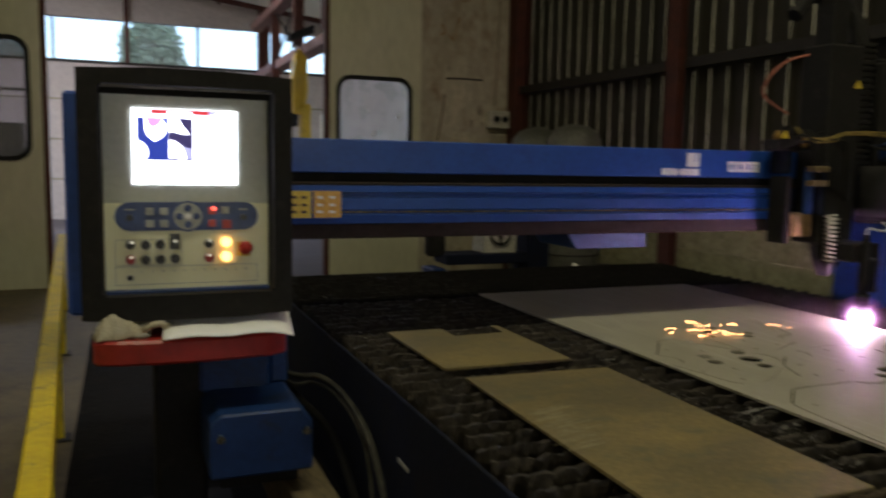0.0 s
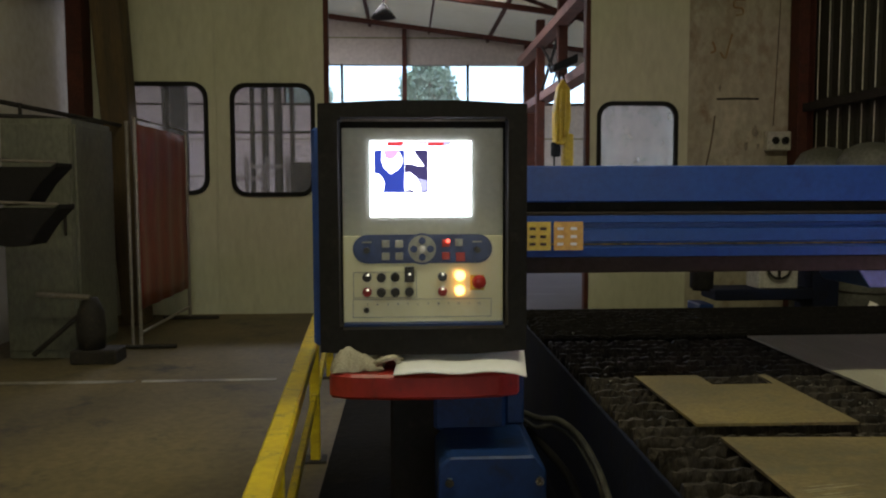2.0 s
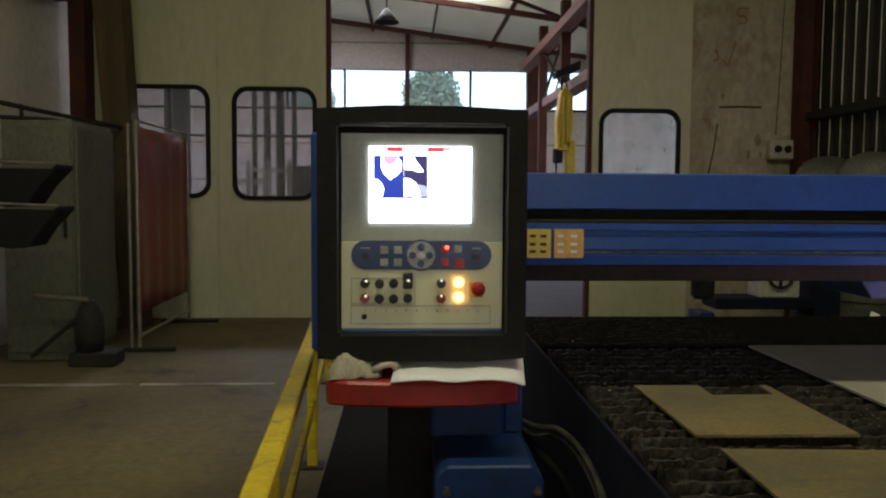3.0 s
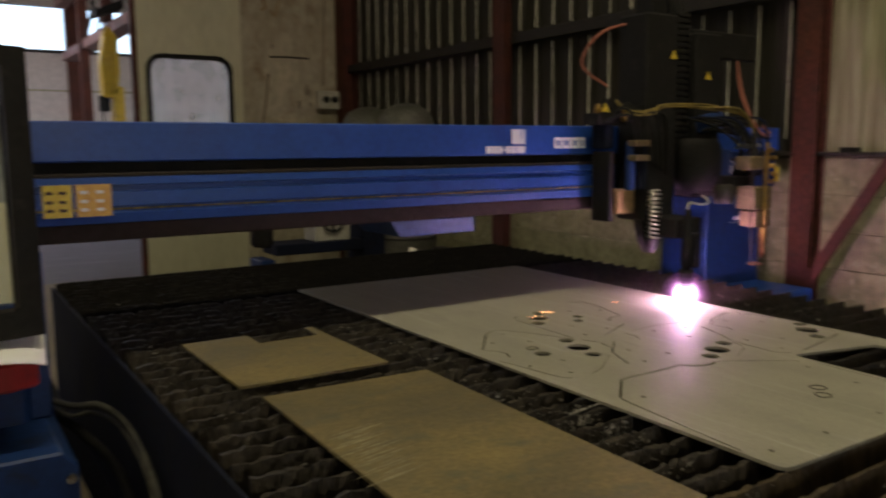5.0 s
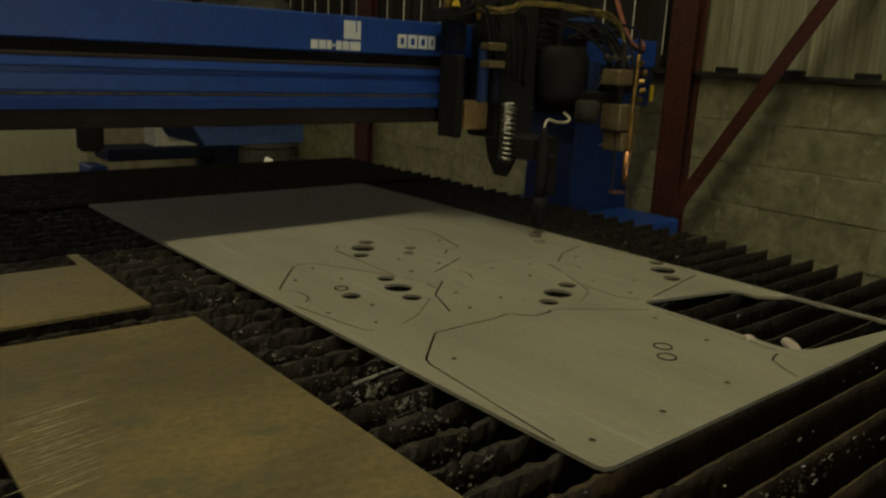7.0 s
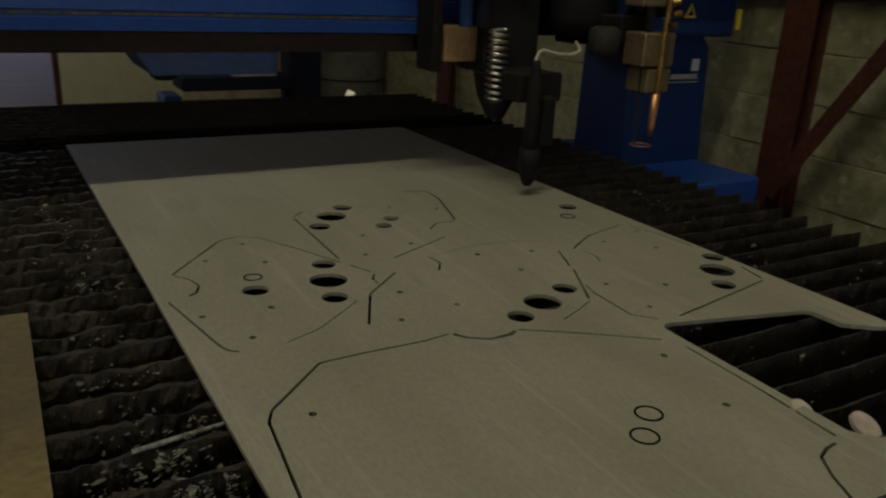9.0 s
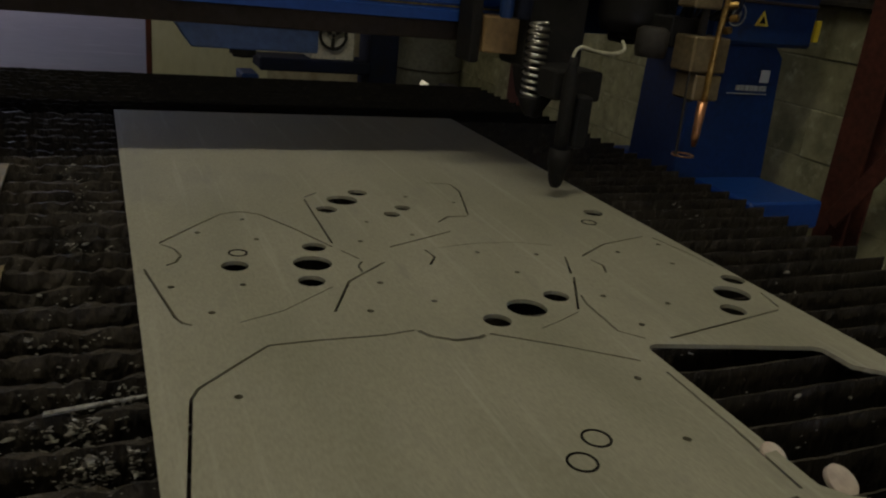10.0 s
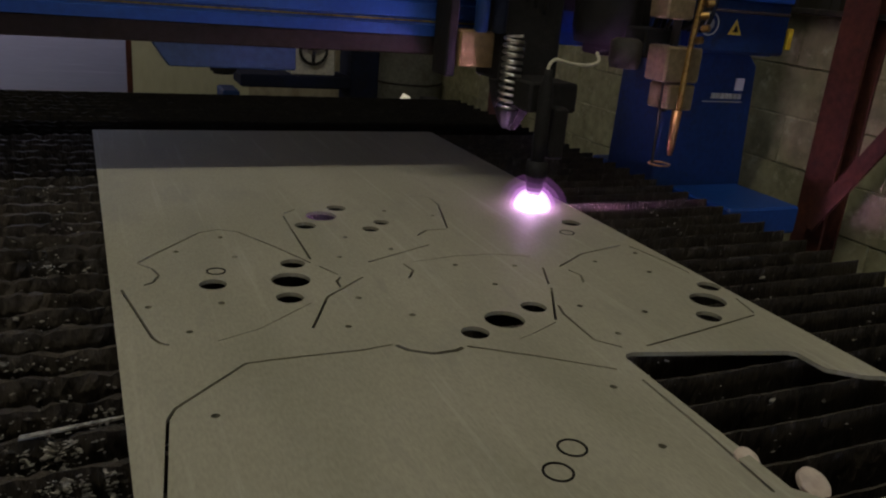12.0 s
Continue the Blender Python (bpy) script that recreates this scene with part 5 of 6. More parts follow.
part("solenoid", cyl(0.016, 0.05, pose(TX - 0.12, GY - 0.1, 1.345), bevel=0.003, n=14), M_BLACK, plasma)
part("warning_triangle", prism([(TX - 0.22, 1.35), (TX - 0.18, 1.35), (TX - 0.2, 1.385)], GY - 0.124, GY - 0.1205), M_YLABEL, plasma, "small yellow warning triangle")
part("gas_valve", turned([(0.008, 0), (0.013, 0.01), (0.013, 0.03), (0.006, 0.04)], 12, pose(TX - 0.11, GY - 0.14, 1.31)), M_BRASS, plasma, "brass gas valve", True)
for k in range(5):
    w = [ran.uniform(-0.011, 0.011) for _ in range(8)]
    part("gas_hose", tube([(TX - 0.14, GY - 0.12, 1.4 + w[0]), (TX - 0.12, GY - 0.18, 1.345 + w[1]), (TX - 0.05, GY - 0.24, 1.35 + w[2]), (TX + 0.0, GY - 0.25, 1.372 + w[3]), (TX + 0.2, GY - 0.3 + w[6], 1.37 + w[4]), (TX + 0.34, GY - 0.34 + w[7], 1.355 + w[5]), (TX + 0.41, GY - 0.36, 1.31 + w[6]), (TX + 0.43, GY - 0.38, 1.2)], 0.0038, 6, None, 6), M_HOSEK if k == 4 else M_HOSEY, plasma, "black gas hose" if k == 4 else "yellow gas hose", True)

# oxy-fuel carriage: holder, torch with brass valves
OX = 3.585
oxy = part("oxyfuel_carriage", box(OX - 0.12, OX + 0.05, GY - 0.14, GY - 0.03, 0.98, 1.7, 0.008), M_BLACK, gantry, "black vertical slide of the oxy-fuel torch")
part("slide_arm", box(OX - 0.1, OX + 0.36, GY - 0.1, GY - 0.04, 1.6, 1.72, 0.006), M_BLACK, oxy)
part("slide_housing", turned([(0.09, 1.02), (0.1, 1.06), (0.1, 1.2), (0.08, 1.24)], 18, pose(OX - 0.14, GY - 0.18, 0)), M_BLACK, oxy, "black rounded drive housing", True)
part("torch_holder", box(OX - 0.125, OX - 0.005, GY - 0.46, GY - 0.37, 0.945, 1.04, 0.005), M_TAN, oxy, "tan metal torch clamp")
part("torch_holder", box(OX - 0.1, OX - 0.01, GY - 0.46, GY - 0.37, 0.87, 0.94, 0.005), M_TAN, oxy, "tan metal torch clamp")
part("torch_holder", box(OX - 0.14, OX - 0.05, GY - 0.45, GY - 0.37, 1.11, 1.165, 0.005), M_TAN, oxy, "tan metal torch clamp")
part("holder_rod", cyl(0.012, 0.4, pose(OX - 0.07, GY - 0.41, 0.86), n=12), M_DARKSTEEL, oxy)
part("holder_arm", box(OX - 0.14, OX - 0.03, GY - 0.37, GY - 0.12, 1.0, 1.08, 0.004), M_BLACK, oxy)
part("torch_tube", tube([(OX - 0.02, GY - 0.44, 1.22), (OX - 0.035, GY - 0.45, 1.15), (OX - 0.055, GY - 0.46, 1.03), (OX - 0.06, GY - 0.465, 0.86)], 0.009, 10, None, 4), M_BRASS, oxy, "brass torch tube", True)
part("torch_tip", turned([(0.006, 0.745), (0.011, 0.77), (0.014, 0.87)], 14, pose(OX - 0.065, GY - 0.465, 0)), M_COPPER, oxy, "copper torch tip", True)
for k in range(5):
    part("torch_valve", cyl(0.01, 0.022, pose(OX - 0.047 + 0.012 * (k % 2), GY - 0.47, 1.06 + 0.032 * k, 80, 0, 25 * k), n=10, bevel=0.002), M_BRASS, oxy, "brass valve knob")
part("height_ring", tube([(OX - 0.075 + 0.03 * math.cos(a * 0.5236), GY - 0.44 + 0.03 * math.sin(a * 0.5236), 0.715) for a in range(13)], 0.003, 6), M_COPPER, oxy)
part("height_stem", tube([(OX - 0.1, GY - 0.44, 0.715), (OX - 0.1, GY - 0.43, 0.95)], 0.004, 6), M_DARKSTEEL, oxy)
part("dial_housing", turned([(0.04, 0), (0.045, 0.02), (0.045, 0.07), (0.03, 0.08)], 16, pose(OX - 0.19, GY - 0.36, 0.97)), M_DARKSTEEL, oxy, "dark ribbed drive housing", True)
part("drive_motor", cyl(0.055, 0.14, pose(OX + 0.1, GY - 0.1, 1.05), bevel=0.006), M_DEEPBLUE, oxy)
for k in range(10):
    a = 0.9 * k
    part("control_hose", tube([(OX - 0.2 + 0.03 * k, GY - 0.15, 1.33), (OX - 0.16 + 0.03 * k + 0.03 * math.sin(a), GY - 0.3 + 0.02 * math.cos(a), 1.29 + 0.025 * math.sin(a * 1.7)), (OX - 0.1 + 0.022 * k, GY - 0.36 + 0.015 * math.sin(a), 1.2 - 0.01 * k), (OX - 0.06 + 0.015 * k, GY - 0.3, 1.08)], 0.006, 6, None, 5), (M_HOSEK, M_NAVY, M_HOSEK, M_DARKSTEEL)[k % 4], oxy, smooth=True)
for k in range(4):
    part("hose_coupling", cyl(0.007, 0.035, pose(OX - 0.12 + 0.035 * k, GY - 0.36, 1.2, 70, 0, -30 + 20 * k), n=10, bevel=0.001), M_CHROME, oxy, "bright hose coupling")
part("drive_motor", cyl(0.04, 0.2, pose(OX - 0.1, GY - 0.16, 1.3, 0, 80, 20), bevel=0.006), M_DEEPBLUE, oxy)
for k in range(4):
    part("gas_hose", tube([(OX - 0.15 + 0.05 * k, GY - 0.2, 1.27), (OX - 0.06 + 0.05 * k, GY - 0.27, 1.3 - 0.02 * k), (OX + 0.1 + 0.02 * k, GY - 0.24, 1.25 - 0.03 * k), (OX + 0.2 + 0.01 * k, GY - 0.2, 1.15)], 0.008, 6, None, 6), M_HOSEK, oxy, "black gas hose", True)
for k in range(3):
    part("gas_hose", tube([(OX + 0.22, GY - 0.08, 1.65), (OX + 0.2 + 0.015 * k, GY - 0.12, 1.45), (OX + 0.28 + 0.01 * k, GY - 0.16, 1.28), (OX + 0.42, GY - 0.14, 1.24 + 0.012 * k), (OX + 0.5, GY - 0.05, 1.3)], 0.007, 6, None, 6), M_HOSER if k else M_HOSEK, oxy, "red gas hose", True)
part("warning_triangle", prism([(OX - 0.06, 1.5), (OX - 0.02, 1.5), (OX - 0.04, 1.535)], GY - 0.143, GY - 0.1405), M_YLABEL, oxy, "small yellow warning triangle")
hose2 = tube([(TX + 0.1, GY - 0.08, 1.74), (TX - 0.15, GY - 0.05, 1.68), (TX - 0.22, GY, 1.55), (TX - 0.1, GY - 0.03, 1.46)], 0.006, 6, None, 6)
part("gas_hose", hose2, M_HOSER, plasma, "thin red gas hose", True)
part("mast", box(OX - 0.3, OX - 0.2, GY - 0.05, GY + 0.05, 1.1, 2.3, 0.006), M_BLACK, gantry, "dark steel mast on the gantry")

# ---------------------------------------------------------------- operator console
CY = 2.86
cons = empty("control_console")
tagged(cons, "black operator console with a lit display and ivory key panel", "control console")
CX0, CX1 = 0.246, 0.84
hood = prism([(CX0, 0.76), (CX1, 0.76), (CX1, 1.47), (CX0, 1.47)], CY + 0.02, CY + 0.16)
frame_bm = sheet([[(CX0, 0.755), (CX0 + 0.15, 0.745), (CX1 - 0.15, 0.745), (CX1, 0.755), (CX1, 1.462), (CX1 - 0.2, 1.472), (CX0 + 0.2, 1.472), (CX0, 1.462)], [(0.302, 0.82), (0.786, 0.82), (0.786, 1.424), (0.302, 1.424)]], 0.12)
bmesh.ops.bevel(frame_bm, geom=[e for e in frame_bm.edges if e.is_boundary is False and e.calc_face_angle(0) > 1.0], offset=0.008, segments=2, affect="EDGES")
frame_bm.transform(Matrix.Translation((0, CY - 0.02, 0)) @ pose(0, 0, 0, 90))
part("bezel", frame_bm, M_BLACK, cons, "black rounded hood of the console")
# pale tube drawn for the hood's glint, black strip for the shade below it
part("hood_edge", tube([(0.308, CY - 0.062, 1.417), (0.78, CY - 0.062, 1.417)], 0.0035, 6), M_TUBE, cons)
part("hood_lining", box(0.303, 0.785, CY - 0.004, CY + 0.018, 1.4005, 1.43, 0.001), M_BLACK, cons)
part("housing", hood, M_BLACK, cons)
part("rear_box", box(0.195, 0.8, CY + 0.2, CY + 0.42, 0.72, 1.418, 0.01), M_BLUE, cons, "blue rear cabinet of the console")
part("display_panel", box(0.307, 0.781, CY + 0.0, CY + 0.02, 1.085, 1.4, 0.002), M_GREYPANEL, cons, "grey panel round the display")
panel = part("key_panel", box(0.307, 0.781, CY - 0.002, CY + 0.02, 0.821, 1.085, 0.002), M_PANEL, cons, "ivory operating panel")
part("lower_lip", box(0.31, 0.78, CY - 0.03, CY + 0.0, 0.815, 0.829, 0.002), M_DEEPBLUE, cons)
disp = part("display", box(0.389, 0.686, CY - 0.006, CY + 0.002, 1.141, 1.362, 0.001), M_SCREEN, cons, "bright white lit display")
DS = 0.000545  # metres to a step of the display's own drawing grid


def shown(pts, material, depth, name="display_image", label=""):
    """A flat patch of the display's picture, from its outline on the display's grid."""
    line = [(0.389 + (u - 195) * DS, 1.362 - (v - 62) * DS) for u, v in pts]
    return part(name, prism(line, CY - 0.0066 - 0.0004 * depth, CY - 0.0062), material, disp, label)


def patch(u0, u1, v0, v1, material, depth, name="display_image", label=""):
    return shown([(u0, v1), (u1, v1), (u1, v0), (u0, v0)], material, depth, name, label)


patch(288, 592, 65, 90, M_SCREENRED, 1, "display_bar", "red title bar")
patch(372, 505, 75, 82, M_SCREEN, 2, "display_mark")
shown([(592, 88), (612, 88), (652, 64), (592, 64)], M_SCREENGREY, 1)
patch(219, 380, 111, 338, M_SCREENBLUE, 1, label="blue picture on the display")
patch(381, 506, 111, 338, M_SCREENDARK, 1, label="dark picture on the display")
shown([(259, 118), (268, 116), (280, 150), (300, 162), (328, 152), (342, 128), (352, 120), (368, 150), (366, 190), (345, 216), (318, 232), (306, 240), (292, 226), (270, 206), (258, 170)][::-1], M_SCREEN, 2)
shown([(268, 113), (352, 113), (340, 140), (318, 158), (300, 160), (282, 148)][::-1], M_SCREENPINK, 2)
shown([(219, 236), (240, 238), (262, 258), (274, 290), (268, 322), (262, 338), (219, 338)][::-1], M_SCREEN, 2)
shown([(382, 112), (430, 112), (452, 150), (470, 172), (486, 196), (450, 196), (420, 186), (382, 184)][::-1], M_SCREEN, 2)
shown([(382, 232), (410, 230), (446, 258), (462, 292), (470, 330), (440, 334), (412, 322), (382, 328)][::-1], M_SCREEN, 2)
shown([(452, 262), (500, 272), (503, 326), (474, 332), (464, 296)][::-1], M_SCREENGREY, 2)
for u0, u1 in ((207, 230), (273, 297), (352, 364), (388, 396), (464, 472), (515, 521), (577, 585), (630, 636)):
    patch(u0, u1, 452, 459, M_INK, 1, "display_mark")
for u0, u1 in ((540, 563), (608, 640)):
    patch(u0, u1, 266, 271, M_INK, 1, "display_mark")
for u0, u1, v0, v1 in ((215, 236, 378, 402), (250, 272, 412, 434), (325, 360, 420, 434), (492, 536, 418, 434)):
    patch(u0, u1, v0, v1, M_SCREENGREEN, 1, "display_mark")

S = 0.000614  # metres to a step of the panel's own drawing grid, from its top left
def px(u):
    return 0.307 + (u - 20) * S


def pz(v):
    return 1.363 - (v - 48) * S * 0.99


oval = prism(rounded(px(68), px(738), pz(640), pz(500), 0.0425), CY - 0.005, CY - 0.0015)
part("keypad", oval, M_KEYBLUE, panel, "dark blue keypad with rounded ends")
part("jog_pad", cyl(0.0465, 0.004, pose(px(400), CY - 0.0048, pz(570), 90), n=32), M_KEYBLUE, panel)
part("jog_pad", cyl(0.041, 0.006, pose(px(400), CY - 0.0048, pz(570), 90), n=32, bevel=0.001), M_KEYGREY, panel, "round grey jog pad")
for dx, dz in ((0, 40), (0, -40), (40, 0), (-40, 0)):
    part("jog_key", cyl(0.0105, 0.005, pose(px(400 + dx), CY - 0.0105, pz(570 + dz), 90), n=14, bevel=0.001), M_KEYBLUE, panel)
part("jog_key", cyl(0.0095, 0.005, pose(px(400), CY - 0.0105, pz(570), 90), n=14, bevel=0.001), M_CHROME, panel)
for u in (225, 290):
    for v in (545, 605):
        part("key", box(px(u) - 0.0115, px(u) + 0.0115, CY - 0.008, CY - 0.0048, pz(v) - 0.011, pz(v) + 0.011, 0.001), M_KEYGREY, panel)
part("key", box(px(577) - 0.0115, px(577) + 0.0115, CY - 0.008, CY - 0.0048, pz(540) - 0.011, pz(540) + 0.011, 0.001), M_KEYGREY, panel)
part("key", box(px(515) - 0.0115, px(515) + 0.0115, CY - 0.008, CY - 0.0048, pz(605) - 0.011, pz(605) + 0.011, 0.001), M_REDKNOB, panel)
part("key", box(px(585) - 0.0135, px(585) + 0.0135, CY - 0.008, CY - 0.0048, pz(610) - 0.013, pz(610) + 0.013, 0.001), M_REDKNOB, panel)
part("key", box(px(515) - 0.0115, px(515) + 0.0115, CY - 0.008, CY - 0.0048, pz(543) - 0.011, pz(543) + 0.011, 0.001), M_REDKNOB, panel)
part("signal_lamp", cyl(0.006, 0.004, pose(px(524), CY - 0.008, pz(532), 90), n=14), M_LAMPRED, panel, "lit red lamp")
for u in (135, 665):
    part("key_switch", cyl(0.009, 0.02, pose(px(u), CY - 0.0048, pz(575), 90), n=14, bevel=0.001), M_BLACKKNOB, panel)
    part("key_mark", box(px(u) - 0.014, px(u) + 0.014, CY - 0.0058, CY - 0.0048, pz(540), pz(533), 0), M_KEYGREY, panel)
KN = [(135, 705, M_BLACKKNOB), (203, 708, M_BLACKKNOB), (270, 706, M_BLACKKNOB), (135, 778, M_REDPAINT), (203, 780, M_BLACKKNOB), (270, 780, M_BLACKKNOB), (338, 778, M_BLACKKNOB), (497, 705, M_BLACKKNOB), (497, 778, M_REDPAINT)]
for u, v, mt in KN:
    part("rotary_knob", cyl(0.0135, 0.02, pose(px(u), CY - 0.002, pz(v), 90), n=18, bevel=0.002), mt, panel, "round selector knob")
part("toggle_switch", box(px(315), px(361), CY - 0.014, CY - 0.002, pz(732), pz(655), 0.002), M_BLACKKNOB, panel)
for u, v in ((141, 685), (340, 682), (498, 682), (139, 757), (498, 755)):
    part("knob_mark", cyl(0.004, 0.003, pose(px(u), CY - 0.0225, pz(v + 8), 90), n=10), M_LAMPSPOT, panel)
for v in (702, 774):
    part("signal_lamp", cyl(0.0145, 0.012, pose(px(581), CY - 0.002, pz(v), 90), n=20, bevel=0.003), M_LAMPWARM, panel, "lit amber push button")
part("stop_collar", box(px(632), px(700), CY - 0.005, CY - 0.002, pz(775), pz(700), 0.002), M_YLABEL, panel)
part("stop_button", turned([(0.014, 0), (0.014, 0.012), (0.0205, 0.016), (0.0205, 0.028), (0.012, 0.034)], 22, pose(px(672), CY - 0.002, pz(730), 90)), M_REDKNOB, panel, "red mushroom stop button", True)
part("key_switch", cyl(0.008, 0.012, pose(px(131), CY - 0.002, pz(868), 90), n=14, bevel=0.001), M_BLACKKNOB, panel)
part("panel_line", sheet([[(px(65), pz(905)), (px(735), pz(905)), (px(735), pz(815)), (px(65), pz(815))], [(px(67), pz(903)), (px(733), pz(903)), (px(733), pz(817)), (px(67), pz(817))]], 0.0008), M_INK, panel, m=Matrix.Translation((0, CY - 0.0028, 0)) @ pose(0, 0, 0, 90))
part("panel_line", sheet([[(px(68), pz(808)), (px(372), pz(808)), (px(372), pz(682)), (px(68), pz(682))], [(px(70), pz(806)), (px(370), pz(806)), (px(370), pz(684)), (px(70), pz(684))]], 0.0008), M_INK, panel, m=Matrix.Translation((0, CY - 0.0028, 0)) @ pose(0, 0, 0, 90))
for k in range(12):
    part("numeral", lettering(str(k + 1), 0.0105), M_INK, panel, m=pose(px(135 + 49 * k), CY - 0.0028, pz(840), 90))
# column and red tray
part("column", box(0.44, 0.6, CY + 0.12, CY + 0.3, 0.012, 0.78, 0.01), M_BLACK, cons, "black console column")
part("base_plate", box(0.4, 0.7, CY + 0.02, CY + 0.4, 0.0, 0.02, 0.003), M_BLACK, cons)
tray = prism([(0.272, CY + 0.12), (0.818, CY + 0.12), (0.818, CY - 0.1), (0.76, CY - 0.128), (0.65, CY - 0.142), (0.545, CY - 0.146), (0.44, CY - 0.142), (0.33, CY - 0.128), (0.272, CY - 0.1)], 0.628, 0.7, "z", 0.008)
part("tray", tray, M_REDPAINT, cons, "red painted tray with a curved front")
part("tray_bracket", box(0.4, 0.7, CY + 0.05, CY + 0.14, 0.6, 0.76, 0.004), M_REDPAINT, cons)

# paper and rag on the tray
pap = bmesh.new()
gx, gy = 12, 6
vv = [[pap.verts.new((0.455 + 0.375 * i / gx + 0.02 * j / gy, CY - 0.152 + 0.19 * j / gy, 0.7055 + 0.006 * math.sin(i * 0.55) ** 2 + 0.042 * (j / gy) + (0.014 * (i / gx - 0.9) * 10 * -1 if i / gx > 0.9 else 0) * 0.8 + 0.0)) for j in range(gy + 1)] for i in range(gx + 1)]
for i in range(gx):
    for j in range(gy):
        pap.faces.new((vv[i][j], vv[i + 1][j], vv[i + 1][j + 1], vv[i][j + 1]))
ext = bmesh.ops.extrude_face_region(pap, geom=pap.faces[:])
bmesh.ops.translate(pap, verts=[v for v in ext["geom"] if isinstance(v, bmesh.types.BMVert)], vec=(0, 0, -0.004))
paper = tagged(part("paper", pap, M_PAPER, smooth=True), "white paper sheets lying on the red tray", "paper")
for k in range(5):
    part("print_line", box(0.68 + 0.01 * (k % 2), 0.77 - 0.012 * (k % 3), CY - 0.1 + 0.026 * k, CY - 0.094 + 0.026 * k, 0.0, 0.0008, 0), M_INK, paper, m=Matrix.Translation((0, 0, 0.7165 + 0.0064 * k)))
rag = bmesh.new()
n1, n2 = 26, 14
grid = []
for i in range(n1 + 1):
    u = i / n1
    row = []
    for j in range(n2 + 1):
        v = j / n2
        height = 0.088 * math.sin(math.pi * u) ** 0.6 * math.sin(0.5 * math.pi * min(1.0, v * 2.2)) ** 0.8 * (1 - 0.4 * u)
        crease = 0.012 * noise.noise(Vector((u * 5.5, v * 2.2, 2))) + 0.006 * noise.noise(Vector((u * 14, v * 9, 5)))
        row.append(rag.verts.new((0.278 + 0.15 * u + 0.012 * noise.noise(Vector((v * 4, 0, u))), CY - 0.118 + 0.11 * v + 0.025 * u + 0.012 * noise.noise(Vector((u * 4, 3, 0))), 0.704 + max(0.0, height + crease))))
    grid.append(row)
for i in range(n1):
    for j in range(n2):
        rag.faces.new((grid[i][j], grid[i + 1][j], grid[i + 1][j + 1], grid[i][j + 1]))
ext = bmesh.ops.extrude_face_region(rag, geom=rag.faces[:])
bmesh.ops.translate(rag, verts=[v for v in ext["geom"] if isinstance(v, bmesh.types.BMVert)], vec=(0, 0, -0.003))
for k, (dx, dy) in enumerate(((0.0, 0.0), (0.012, 0.022), (0.004, 0.045))):
    tube([(0.405, CY - 0.1 + dy, 0.722), (0.43 + dx, CY - 0.105 + dy, 0.738), (0.458 + dx, CY - 0.09 + dy, 0.74 - 0.006 * k), (0.468 + dx, CY - 0.075 + dy, 0.722)], 0.0085, 8, rag, 5)
ragob = tagged(part("rag", rag, M_RAG, smooth=True), "grubby beige work gloves crumpled on the tray", "rag")

# rails and hoses beside the bed
structure("gantry_rail", box(0.82, 0.955, -0.6, 6.0, 0.006, 0.2, 0.006), M_RAIL, "rusty steel running rail for the gantry", "rail")
structure("gantry_rail", box(4.02, 4.12, -0.6, 6.0, 0.0, 0.4, 0.006), M_DARKSTEEL, "dark steel running rail beside the wall", "rail")
hoses = empty("floor_hoses")
tagged(hoses, "grey and black hoses drooping beside the cutting table", "hose")
part("hose", tube([(0.87, 3.3, 0.44), (0.94, 3.16, 0.44), (1.01, 3.12, 0.44), (1.056, 2.95, 0.41), (1.045, 2.6, 0.36), (1.03, 2.35, 0.18), (1.0, 2.1, 0.026)], 0.011, 8, None, 6), M_HOSEG, hoses, "dusty grey hose", True)
part("hose", tube([(0.87, 3.34, 0.42), (0.93, 3.2, 0.4), (0.99, 3.16, 0.41), (1.04, 3.02, 0.4), (1.05, 2.7, 0.34), (1.02, 2.45, 0.16), (1.01, 2.15, 0.022)], 0.007, 8, None, 6), M_HOSEG, hoses, "dusty grey hose", True)
part("hose", tube([(0.87, 3.36, 0.4), (0.98, 3.3, 0.3), (1.05, 3.1, 0.22), (1.04, 2.7, 0.1), (1.02, 2.4, 0.03)], 0.016, 8, None, 6), M_HOSEK, hoses, "black hose", True)

# ---------------------------------------------------------------- behind the gantry
fan = empty("switch_box", pose(3.25, 6.7, 0))
tagged(fan, "pale grey switch box with black hand wheel, blue stand", "machine")
part("enclosure", box(0.06, 0.38, 0, 0.25, 0.42, 0.7, 0.01), M_GREYBOX, fan)
part("hand_wheel", tube([(0.21 + 0.095 * math.cos(a * 0.2618), -0.03, 0.6 + 0.095 * math.sin(a * 0.2618)) for a in range(25)], 0.011, 8), M_BLACK, fan, "black hand wheel", True)
part("hub", cyl(0.035, 0.04, pose(0.21, 0.0, 0.6, 90), r2=0.02), M_CHROME, fan, "bright wheel hub")
for k in range(3):
    a = 0.5 + 2.094 * k
    part("spoke", tube([(0.21, -0.03, 0.6), (0.21 + 0.09 * math.cos(a), -0.03, 0.6 + 0.09 * math.sin(a))], 0.012, 6), M_BLACK, fan)
part("stand", box(-0.3, 0.5, -0.02, 0.3, 0.33, 0.42, 0.01), M_NAVY, fan, "dark blue stand")
part("stand_post", box(0.5, 0.72, 0.0, 0.3, 0.0, 0.72, 0.01), M_NAVY, fan)
part("stand_post", box(-0.42, -0.3, 0.0, 0.28, 0.0, 0.3, 0.01), M_DEEPBLUE, fan)
